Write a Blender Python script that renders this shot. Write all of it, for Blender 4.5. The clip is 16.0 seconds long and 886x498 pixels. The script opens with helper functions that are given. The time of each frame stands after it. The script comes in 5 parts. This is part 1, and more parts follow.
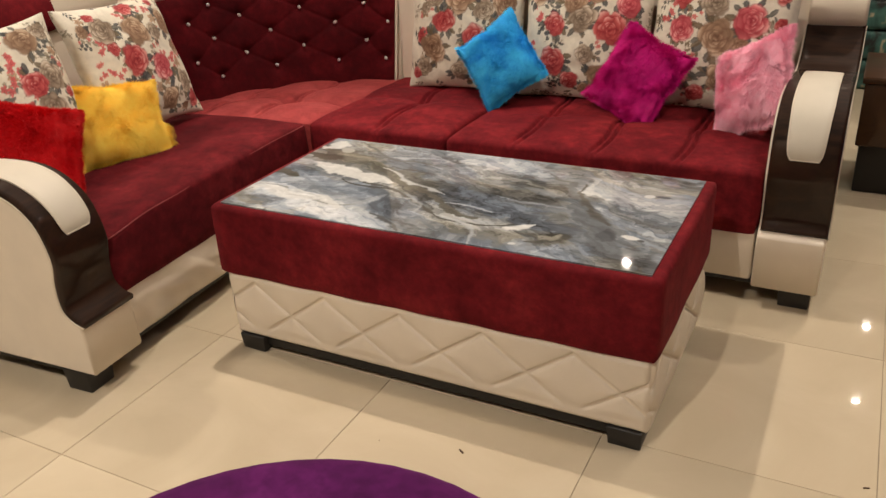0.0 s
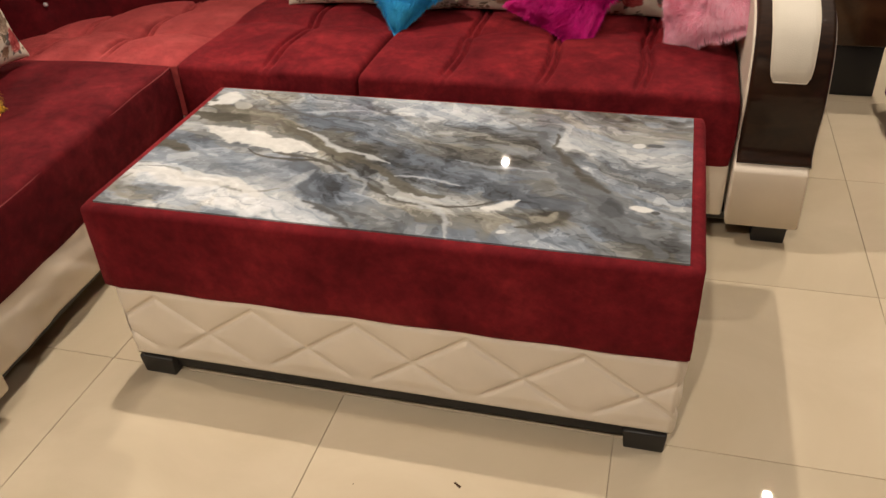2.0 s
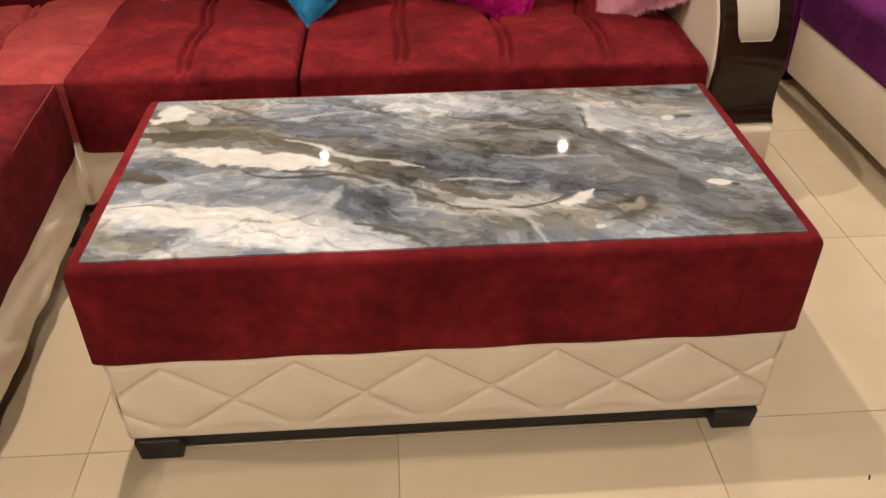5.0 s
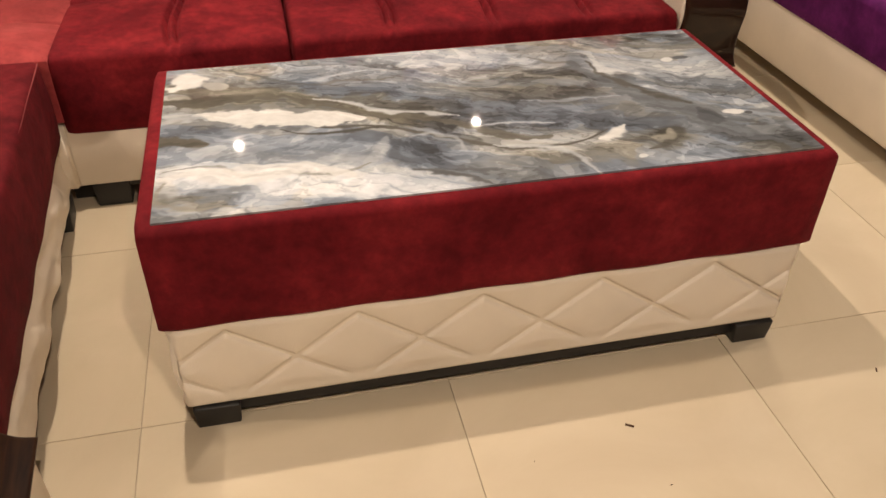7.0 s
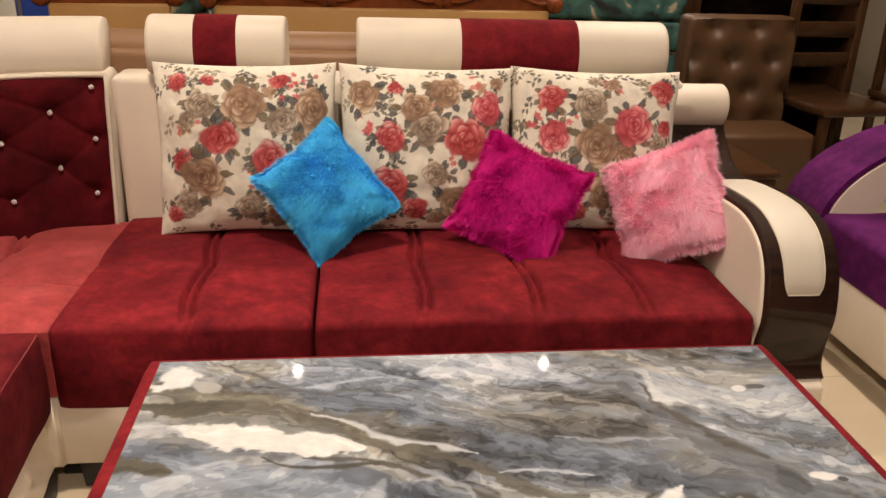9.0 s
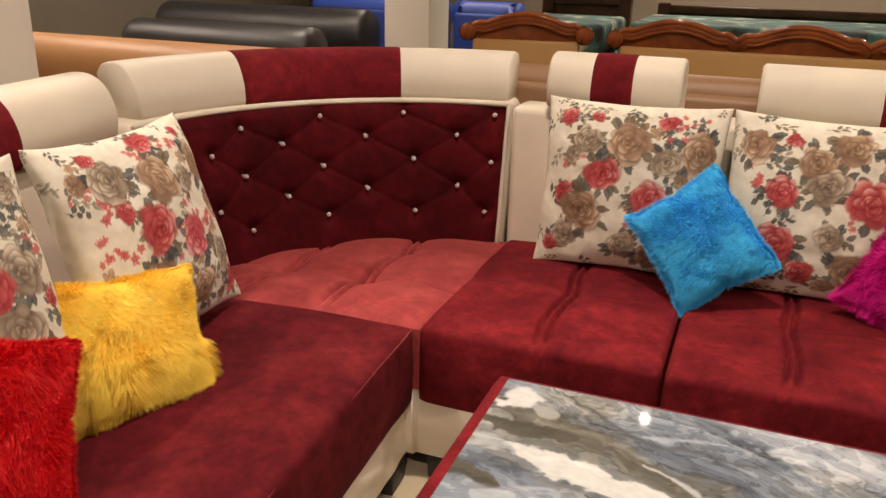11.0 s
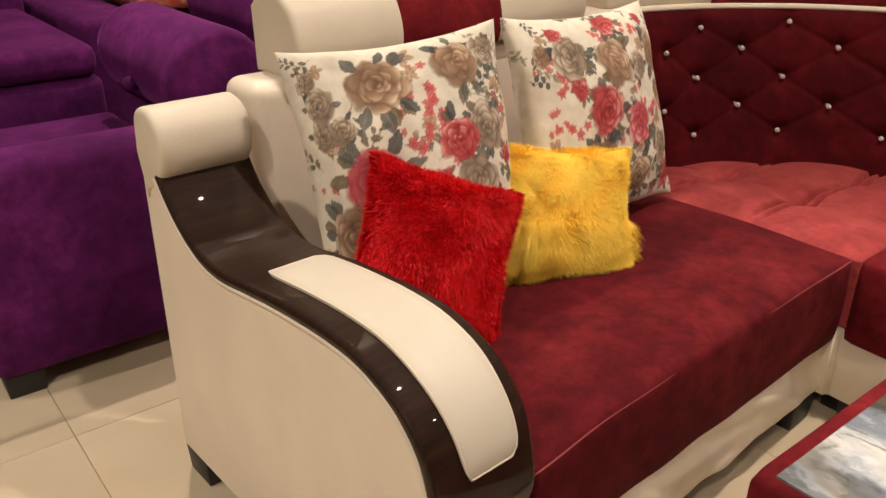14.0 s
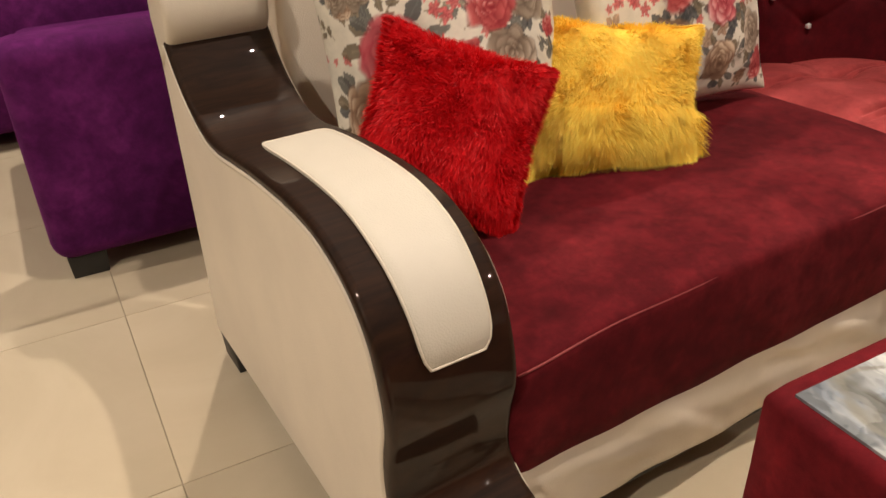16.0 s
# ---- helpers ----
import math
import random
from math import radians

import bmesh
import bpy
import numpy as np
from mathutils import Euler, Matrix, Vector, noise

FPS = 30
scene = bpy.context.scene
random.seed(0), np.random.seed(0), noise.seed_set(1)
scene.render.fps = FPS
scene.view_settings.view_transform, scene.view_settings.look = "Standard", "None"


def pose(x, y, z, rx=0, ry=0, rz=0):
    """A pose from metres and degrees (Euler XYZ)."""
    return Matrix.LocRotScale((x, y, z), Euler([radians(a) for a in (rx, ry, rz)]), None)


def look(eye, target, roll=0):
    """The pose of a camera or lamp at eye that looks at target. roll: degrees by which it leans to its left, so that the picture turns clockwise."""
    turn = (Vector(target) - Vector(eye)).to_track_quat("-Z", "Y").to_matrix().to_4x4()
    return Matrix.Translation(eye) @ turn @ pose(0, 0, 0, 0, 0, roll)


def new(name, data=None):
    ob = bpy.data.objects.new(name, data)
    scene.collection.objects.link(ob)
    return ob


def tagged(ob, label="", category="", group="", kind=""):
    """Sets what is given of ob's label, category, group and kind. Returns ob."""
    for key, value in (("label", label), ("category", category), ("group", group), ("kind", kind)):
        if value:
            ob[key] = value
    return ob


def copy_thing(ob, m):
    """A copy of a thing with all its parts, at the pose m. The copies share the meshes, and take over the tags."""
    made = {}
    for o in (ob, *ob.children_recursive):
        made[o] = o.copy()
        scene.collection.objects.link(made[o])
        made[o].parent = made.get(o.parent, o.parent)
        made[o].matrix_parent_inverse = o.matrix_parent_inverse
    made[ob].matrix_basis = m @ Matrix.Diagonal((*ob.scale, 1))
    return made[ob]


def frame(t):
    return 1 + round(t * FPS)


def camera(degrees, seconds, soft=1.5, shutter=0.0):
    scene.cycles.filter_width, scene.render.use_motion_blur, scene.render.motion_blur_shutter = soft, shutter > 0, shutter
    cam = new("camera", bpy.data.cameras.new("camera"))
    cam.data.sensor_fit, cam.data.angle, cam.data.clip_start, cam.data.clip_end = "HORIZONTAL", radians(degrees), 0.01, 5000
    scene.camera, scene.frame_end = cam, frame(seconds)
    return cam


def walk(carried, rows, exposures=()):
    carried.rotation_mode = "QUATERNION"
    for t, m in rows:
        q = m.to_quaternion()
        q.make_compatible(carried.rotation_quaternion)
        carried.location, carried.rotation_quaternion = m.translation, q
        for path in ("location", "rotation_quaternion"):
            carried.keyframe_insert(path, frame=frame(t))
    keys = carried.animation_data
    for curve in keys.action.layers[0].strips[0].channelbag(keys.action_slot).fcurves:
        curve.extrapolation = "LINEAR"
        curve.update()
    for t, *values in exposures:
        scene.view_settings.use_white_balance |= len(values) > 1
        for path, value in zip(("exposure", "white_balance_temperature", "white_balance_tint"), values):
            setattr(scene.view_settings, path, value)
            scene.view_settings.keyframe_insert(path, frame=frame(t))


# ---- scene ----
cam = camera(57.2, 16.0)
PATH = [
    (0, (0.897, -1.768, 1.242), (0.038, -0.185, 0.373), -3.3),
    (0.5, (0.819, -1.657, 1.242), (0.104, -0.059, 0.276), -3.7),
    (1, (0.654, -1.517, 1.245), (0.082, 0.053, 0.148), -5.6),
    (1.5, (0.556, -1.459, 1.244), (0.032, 0.08, 0.079), -4.7),
    (2, (0.492, -1.434, 1.247), (0.019, 0.149, 0.119), -3.3),
    (2.5, (0.366, -1.425, 1.249), (-0.003, 0.189, 0.127), -3.2),
    (3, (0.277, -1.42, 1.251), (-0.011, 0.194, 0.105), -2.1),
    (3.5, (0.206, -1.37, 1.243), (-0.011, 0.244, 0.081), -1.5),
    (3.7, (0.173, -1.341, 1.238), (-0.014, 0.278, 0.08), -1.4),
    (6, (-0.268, -1.311, 1.144), (0.03, 0.261, -0.055), -0.6),
    (6.5, (-0.344, -1.349, 1.131), (0.0, 0.179, -0.113), -0.6),
    (7, (-0.369, -1.361, 1.151), (-0.004, 0.206, -0.037), 0.6),
    (7.5, (-0.346, -1.293, 1.177), (0.002, 0.345, 0.084), 1.3),
    (8, (-0.269, -1.205, 1.187), (0.081, 0.537, 0.269), 2.2),
    (8.2, (-0.237, -1.169, 1.204), (0.117, 0.598, 0.338), 2.3),
    (10.3, (-0.196, -1.021, 1.206), (-0.549, 0.829, 0.532), 1.0),
    (10.5, (-0.189, -1.028, 1.204), (-0.639, 0.801, 0.531), 1.1),
    (11, (-0.2, -1.056, 1.202), (-0.875, 0.703, 0.53), 1.3),
    (11.5, (-0.234, -1.086, 1.185), (-1.103, 0.587, 0.518), 1.7),
    (12, (-0.229, -1.091, 1.181), (-1.289, 0.465, 0.505), 1.8),
    (12.5, (-0.238, -1.099, 1.177), (-1.44, 0.332, 0.467), 2.0),
    (13, (-0.223, -1.106, 1.164), (-1.532, 0.206, 0.414), 1.6),
    (13.5, (-0.211, -1.117, 1.145), (-1.591, 0.094, 0.351), 0.9),
    (14, (-0.204, -1.1, 1.13), (-1.627, 0.021, 0.283), 0.3),
    (14.5, (-0.202, -1.071, 1.102), (-1.659, -0.036, 0.204), -0.7),
    (15, (-0.201, -1.064, 1.067), (-1.695, -0.147, 0.104), -0.3),
    (15.5, (-0.186, -0.969, 1.032), (-1.723, -0.165, 0.038), 0.5),
    (16, (-0.161, -0.888, 1.008), (-1.707, -0.104, 0.01), -2.4),
]
walk(cam, [(t, look(eye, target, roll)) for t, eye, target, roll in PATH],
     exposures=[(0.0, -0.1, 6500, 10), (1.5, -0.08, 6500, 10), (3.5, 0.03, 6550, 11), (6.0, 0.0, 6900, 14), (7.0, 0.02, 6900, 14), (8.0, 0.16, 6800, 15), (10.3, 0.03, 6800, 14), (11.0, 0.0, 6800, 14),
                (13.0, 0.0, 6750, 13), (16.0, 0.0, 6500, 11)])

# ---- light ----
world = bpy.data.worlds.new("world")
scene.world = world
world.use_nodes = True
world.node_tree.nodes["Background"].inputs[0].default_value = (1.0, 0.82, 0.62, 1)
world.node_tree.nodes["Background"].inputs[1].default_value = 0.008
scene.view_settings.exposure = 0.0
CEIL = 2.85
LAMP_POWER = 27.0
# Lamps at x < -2 or y < 0 are added, continuing the grid unseen.
LAMPS = [(-0.66, 4.35), (1.23, 4.36), (-0.75, 5.78), (1.26, 5.60), (1.38, 2.12), (-2.55, 2.15), (-2.6, 4.37),
         (-0.62, 0.35), (1.38, -0.15), (-2.6, -0.2), (0.2, -2.35), (-2.1, -2.35), (1.41, 1.2), (-4.0, 1.6)]


# ---- materials ----
def material(name):
    m = bpy.data.materials.new(name)
    m.use_nodes = True
    return m, m.node_tree, m.node_tree.nodes["Principled BSDF"]


def link(t, a, b):
    t.links.new(a, b)


def node(t, kind, **values):
    n = t.nodes.new(kind)
    for k, v in values.items():
        if k in n.inputs:
            n.inputs[k].default_value = v
    return n


def noise_node(t, scale, detail=3.0, rough=0.55, distort=0.0):
    c = t.nodes.new("ShaderNodeTexCoord")
    n = node(t, "ShaderNodeTexNoise", Scale=scale, Detail=detail, Roughness=rough, Distortion=distort)
    link(t, c.outputs["Object"], n.inputs["Vector"])
    return n


def ramp(t, source, stops):
    r = t.nodes.new("ShaderNodeValToRGB")
    e = r.color_ramp.elements
    e[0].position, e[0].color = stops[0][0], (*stops[0][1], 1)
    e[1].position, e[1].color = stops[-1][0], (*stops[-1][1], 1)
    for p, c in stops[1:-1]:
        k = e.new(p)
        k.color = (*c, 1)
    link(t, source, r.inputs[0])
    return r


def mixed(t, a, b, factor, mode="MIX"):
    m = t.nodes.new("ShaderNodeMix")
    m.data_type, m.blend_type = "RGBA", mode
    for source, slot in ((factor, 0), (a, 6), (b, 7)):
        if isinstance(source, (int, float)):
            m.inputs[slot].default_value = source
        elif isinstance(source, tuple):
            m.inputs[slot].default_value = (*source, 1)
        else:
            link(t, source, m.inputs[slot])
    return m.outputs[2]


def bump(t, b, height, strength=0.3, distance=0.01):
    n = node(t, "ShaderNodeBump", Strength=strength, Distance=distance)
    link(t, height, n.inputs["Height"])
    link(t, n.outputs[0], b.inputs["Normal"])
    return n


def velvet(name, dark, mid, light, scale=4.5, sheen=0.25, crush=1.0):
    """Crushed velvet: patches where the pile lies another way, and a fine grain."""
    m, t, b = material(name)
    patches = noise_node(t, scale, 6.0, 0.64, 0.3)
    fine = noise_node(t, 900.0, 2.0)
    streak = noise_node(t, scale * 5.5, 6.0, 0.66, 0.15)
    c = ramp(t, patches.outputs["Fac"], [(0.32, dark), (0.5, mid), (0.68, light)])
    c2 = ramp(t, streak.outputs["Fac"], [(0.3, (1 - 0.28 * crush, 1 - 0.29 * crush, 1 - 0.29 * crush)), (0.5, (0.98, 0.98, 0.98)), (0.7, (1 + 0.32 * crush, 1 + 0.28 * crush, 1 + 0.26 * crush))])
    link(t, mixed(t, c.outputs[0], c2.outputs[0], 1.0, "MULTIPLY"), b.inputs["Base Color"])
    b.inputs["Roughness"].default_value = 0.85
    b.inputs["Specular IOR Level"].default_value = 0.1
    b.inputs["Sheen Weight"].default_value = sheen
    b.inputs["Sheen Roughness"].default_value = 0.4
    b.inputs["Sheen Tint"].default_value = (*[min(1.0, v * 3.2 + 0.04) for v in light], 1)
    bump(t, b, fine.outputs["Fac"], 0.25, 0.002)
    return m


def leatherette(name, colour, rough=0.42, grain=420.0, vary=0.12):
    m, t, b = material(name)
    big = noise_node(t, 5.0, 4.0)
    dark = tuple(v * (1 - vary) for v in colour)
    c = ramp(t, big.outputs["Fac"], [(0.3, dark), (0.7, colour)])
    link(t, c.outputs[0], b.inputs["Base Color"])
    b.inputs["Roughness"].default_value = rough
    pores = node(t, "ShaderNodeTexVoronoi", Scale=grain)
    co = t.nodes.new("ShaderNodeTexCoord")
    link(t, co.outputs["Object"], pores.inputs["Vector"])
    soft = noise_node(t, 9.0, 3.0)
    added = node(t, "ShaderNodeMath")
    added.operation = "MULTIPLY_ADD"
    link(t, soft.outputs["Fac"], added.inputs[0])
    added.inputs[1].default_value = 4.0
    link(t, pores.outputs["Distance"], added.inputs[2])
    bump(t, b, added.outputs[0], 0.14, 0.003)
    return m


def lacquer(name, dark, light, rough=0.35, along=(1.0, 9.0, 1.0), coat=0.5):
    """Varnished wood with a stretched grain."""
    m, t, b = material(name)
    co = t.nodes.new("ShaderNodeTexCoord")
    mp = t.nodes.new("ShaderNodeMapping")
    mp.inputs["Scale"].default_value = along
    link(t, co.outputs["Object"], mp.inputs[0])
    n = node(t, "ShaderNodeTexNoise", Scale=9.0, Detail=6.0, Roughness=0.6, Distortion=0.8)
    link(t, mp.outputs[0], n.inputs["Vector"])
    c = ramp(t, n.outputs["Fac"], [(0.3, dark), (0.72, light)])
    link(t, c.outputs[0], b.inputs["Base Color"])
    b.inputs["Roughness"].default_value = rough
    b.inputs["Coat Weight"].default_value = coat
    b.inputs["Coat Roughness"].default_value = 0.02
    b.inputs["Specular IOR Level"].default_value = 0.12
    bump(t, b, noise_node(t, 30.0, 3.0).outputs["Fac"], 0.03, 0.004)
    return m


def painted(name, colour, rough=0.6, vary=0.07, scale=3.0):
    m, t, b = material(name)
    c = ramp(t, noise_node(t, scale, 5.0).outputs["Fac"], [(0.3, tuple(v * (1 - vary) for v in colour)), (0.7, colour)])
    link(t, c.outputs[0], b.inputs["Base Color"])
    b.inputs["Roughness"].default_value = rough
    bump(t, b, noise_node(t, 160.0, 3.0).outputs["Fac"], 0.08, 0.002)
    return m


def printed(name, rough=0.8, weave=1500.0, gloss=0.0):
    """A print held in the mesh's own colours, on cloth or under glass."""
    m, t, b = material(name)
    a = t.nodes.new("ShaderNodeAttribute")
    a.attribute_name = "print"
    tint = ramp(t, noise_node(t, 40.0, 4.0).outputs["Fac"], [(0.3, (0.88, 0.88, 0.88)), (0.7, (1.06, 1.06, 1.06))])
    link(t, mixed(t, a.outputs["Color"], tint.outputs[0], 1.0, "MULTIPLY"), b.inputs["Base Color"])
    b.inputs["Roughness"].default_value = rough
    b.inputs["Coat Weight"].default_value = gloss
    b.inputs["Coat Roughness"].default_value = 0.025
    b.inputs["Specular IOR Level"].default_value = 0.15
    if weave:
        bump(t, b, noise_node(t, weave, 2.0).outputs["Fac"], 0.2, 0.001)
    return m


def fur(name, dark, light):
    """Pile that is deep in colour at its roots and paler at its tips."""
    m, t, b = material(name)
    r = t.nodes.new("ShaderNodeNewGeometry")
    tip = t.nodes.new("ShaderNodeAttribute")
    tip.attribute_name = "tip"
    tufts = noise_node(t, 17.0, 3.0, 0.55, 0.6)
    blend = node(t, "ShaderNodeMath")
    blend.operation = "MULTIPLY_ADD"
    link(t, r.outputs["Random Per Island"], blend.inputs[0])
    blend.inputs[1].default_value = 0.20
    calm = node(t, "ShaderNodeMath")
    calm.operation = "MULTIPLY_ADD"
    link(t, tufts.outputs["Fac"], calm.inputs[0])
    calm.inputs[1].default_value, calm.inputs[2].default_value = 0.55, 0.25
    link(t, calm.outputs[0], blend.inputs[2])
    more = node(t, "ShaderNodeMath")
    more.operation = "MULTIPLY_ADD"
    link(t, tip.outputs["Fac"], more.inputs[0])
    more.inputs[1].default_value = 0.42
    link(t, blend.outputs[0], more.inputs[2])
    c = ramp(t, more.outputs[0], [(0.42, dark), (1.12, light)])
    link(t, c.outputs[0], b.inputs["Base Color"])
    b.inputs["Roughness"].default_value = 0.5
    b.inputs["Specular IOR Level"].default_value = 0.15
    b.inputs["Sheen Weight"].default_value = 0.5
    b.inputs["Sheen Tint"].default_value = (*light, 1)
    return m


def glowing(name, colour, strength):
    m, t, b = material(name)
    b.inputs["Base Color"].default_value = (*colour, 1)
    b.inputs["Emission Color"].default_value = (*colour, 1)
    b.inputs["Emission Strength"].default_value = strength
    return m


MAROON = velvet("maroon_velvet", (0.092, 0.005, 0.008), (0.130, 0.008, 0.012), (0.185, 0.014, 0.018), 6.0, 0.08)
# Darker copy of the maroon for the left seat, shade held in colour.
SHADED_MAROON = velvet("shaded_maroon_velvet", (0.062, 0.0035, 0.006), (0.090, 0.006, 0.009), (0.138, 0.012, 0.0155), 5.0, 0.05, 1.2)
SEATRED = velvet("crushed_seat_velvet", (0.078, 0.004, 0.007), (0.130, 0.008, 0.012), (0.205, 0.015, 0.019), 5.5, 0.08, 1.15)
# Corner seat velvet: the nap's sheen is put into a lighter base colour.
SHEEN_MAROON = velvet("sheen_maroon_velvet", (0.23, 0.032, 0.033), (0.28, 0.042, 0.043), (0.34, 0.060, 0.058), 5.0, 0.5)
WINE = velvet("wine_velvet", (0.038, 0.0014, 0.003), (0.058, 0.0022, 0.0042), (0.086, 0.004, 0.0066), 6.0, 0.12)
PURPLE = velvet("purple_velvet", (0.044, 0.004, 0.044), (0.072, 0.007, 0.070), (0.118, 0.014, 0.110), 5.0, 0.35)
CREAM = leatherette("cream_leatherette", (0.76, 0.675, 0.555))
IVORY = leatherette("ivory_leatherette", (0.665, 0.59, 0.475), 0.5)
DARKWOOD = lacquer("dark_lacquered_wood", (0.008, 0.0030, 0.0014), (0.030, 0.0115, 0.0045), 0.6, (1.0, 9.0, 1.0), 0.5)
PADWHITE = leatherette("pale_pad_leatherette", (0.60, 0.55, 0.455), 0.5)
BLACK = painted("black_paint", (0.012, 0.011, 0.010), 0.5)
PRINT = printed("printed_cloth")
MARBLE = printed("marble_print_glass", 0.45, 0, 1.0)
THREAD = painted("red_thread", (0.23, 0.032, 0.032), 0.7)
# Wall cream, darkened to weaken the fill light in the room.
DARKENED_WALL = painted("darkened_wall_paint", (0.34, 0.30, 0.245), 0.7)
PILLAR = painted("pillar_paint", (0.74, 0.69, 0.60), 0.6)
# The ceiling is out of view, darkened so that it bounces less light.
DARKENED_CEILING = painted("darkened_ceiling_paint", (0.11, 0.098, 0.082), 0.8)
GROUT = painted("grout", (0.40, 0.335, 0.25), 0.9)
CRYSTAL, _t, _b = material("crystal")
_b.inputs["Base Color"].default_value = (0.92, 0.90, 0.88, 1)
_b.inputs["Roughness"].default_value = 0.12
_b.inputs["Metallic"].default_value = 0.5
LED = glowing("led_lens", (1.0, 0.86, 0.66), 22.0)
# Emission put on the lamps' reflector ring to give it a lit look.
RING_GLOW = glowing("reflector_ring_glow", (1.0, 0.80, 0.52), 3.0)


def tile_material():
    m, t, b = material("vitrified_tile")
    n = noise_node(t, 2.2, 6.0, 0.6, 0.8)
    o = t.nodes.new("ShaderNodeObjectInfo")
    c = ramp(t, n.outputs["Fac"], [(0.3, (0.50, 0.42, 0.30)), (0.7, (0.58, 0.50, 0.37))])
    shade = ramp(t, o.outputs["Random"], [(0.0, (0.94, 0.94, 0.94)), (1.0, (1.04, 1.04, 1.04))])
    link(t, mixed(t, c.outputs[0], shade.outputs[0], 1.0, "MULTIPLY"), b.inputs["Base Color"])
    smear = ramp(t, noise_node(t, 11.0, 5.0).outputs["Fac"], [(0.35, (0.008, 0.008, 0.008)), (0.75, (0.035, 0.035, 0.035))])
    link(t, smear.outputs[0], b.inputs["Roughness"])
    bump(t, b, noise_node(t, 3.0, 2.0).outputs["Fac"], 0.02, 0.004)
    return m


TILE = tile_material()


# ---- mesh tools ----
def mesh_from(name, verts, faces, smooth=True):
    me = bpy.data.meshes.new(name)
    me.from_pydata([tuple(map(float, v)) for v in verts], [], faces)
    me.validate()
    bm = bmesh.new()
    bm.from_mesh(me)
    bmesh.ops.recalc_face_normals(bm, faces=bm.faces)
    bm.to_mesh(me)
    bm.free()
    if smooth:
        for p in me.polygons:
            p.use_smooth = True
    return me


def thing(name, label, category, m=None, group="", kind=""):
    ob = tagged(new(name), label, category, group, kind)
    if m is not None:
        ob.matrix_basis = m
    return ob


def part(name, data, mat, parent, label=""):
    """Links a mesh (or a bmesh) as one object under its thing or part."""
    if isinstance(data, bmesh.types.BMesh):
        me = bpy.data.meshes.new(name)
        bmesh.ops.recalc_face_normals(data, faces=data.faces)
        data.to_mesh(me)
        data.free()
        data = me
    ob = new(name, data)
    if mat is not None and not data.materials:
        data.materials.append(mat)
    ob.parent = parent
    if label:
        ob["label"] = label
    return ob


def rbox(x0, x1, y0, y1, z0, z1, r=0.01, seg=2, smooth=True):
    bm = bmesh.new()
    bmesh.ops.create_cube(bm, size=1)
    for v in bm.verts:
        v.co = Vector((x0 + (v.co.x + 0.5) * (x1 - x0), y0 + (v.co.y + 0.5) * (y1 - y0), z0 + (v.co.z + 0.5) * (z1 - z0)))
    if r > 0:
        bmesh.ops.bevel(bm, geom=list(bm.edges), offset=r, segments=seg, profile=0.5, affect="EDGES")
    for f in bm.faces:
        f.smooth = smooth
    return bm


def slab(x0, x1, y0, y1, z0, z1, r, nx, ny, height=None, side=None):
    """An upholstered block: a gridded top that height(x, y) raises or creases, a rolled rim, and sides."""
    gx = np.linspace(x0 + r, x1 - r, nx + 1)
    gy = np.linspace(y0 + r, y1 - r, ny + 1)
    verts, faces = [], []
    for y in gy:
        for x in gx:
            verts.append((x, y, z1 + (height(x, y) if height else 0.0)))
    w = nx + 1
    for j in range(ny):
        for i in range(nx):
            a = j * w + i
            faces.append((a, a + 1, a + w + 1, a + w))
    loop = [(i, 0, 0, -1) for i in range(nx)] + [(nx, j, 1, 0) for j in range(ny)] + [(i, ny, 0, 1) for i in range(nx, 0, -1)] + [(0, j, -1, 0) for j in range(ny, 0, -1)]
    corner = {(0, 0): (-1, -1), (nx, 0): (1, -1), (nx, ny): (1, 1), (0, ny): (-1, 1)}
    prev = [j * w + i for i, j, _, _ in loop]
    n = len(loop)
    levels = [(r * math.sin(a), r * (1 - math.cos(a))) for a in (0.4, 0.8, 1.2, math.pi / 2)]
    depth = z1 - z0
    levels += [(r, r + (depth - r) * f) for f in (0.25, 0.5, 0.75, 0.96)] + [(r - 0.006, depth)]
    for k, (out, down) in enumerate(levels):
        ring = []
        for (i, j, dx, dy), p in zip(loop, [j * w + i for i, j, _, _ in loop]):
            dx, dy = corner.get((i, j), (dx, dy))
            q = 0.75 if (i, j) in corner else 1.0
            x, y, z = verts[p]
            s = side(x, y, dx, dy, down / depth) if side and k > 3 else 0.0
            ring.append(len(verts))
            zz = z - down if k < 4 else (z1 - down) + (z - z1) * max(0.0, 1 - down / depth)
            verts.append((x + dx * q * (out + s), y + dy * q * (out + s), zz))
        for a in range(n):
            b = (a + 1) % n
            faces.append((prev[a], ring[a], ring[b], prev[b]))
        prev = ring
    faces.append(tuple(prev))
    return mesh_from("slab", verts, faces)


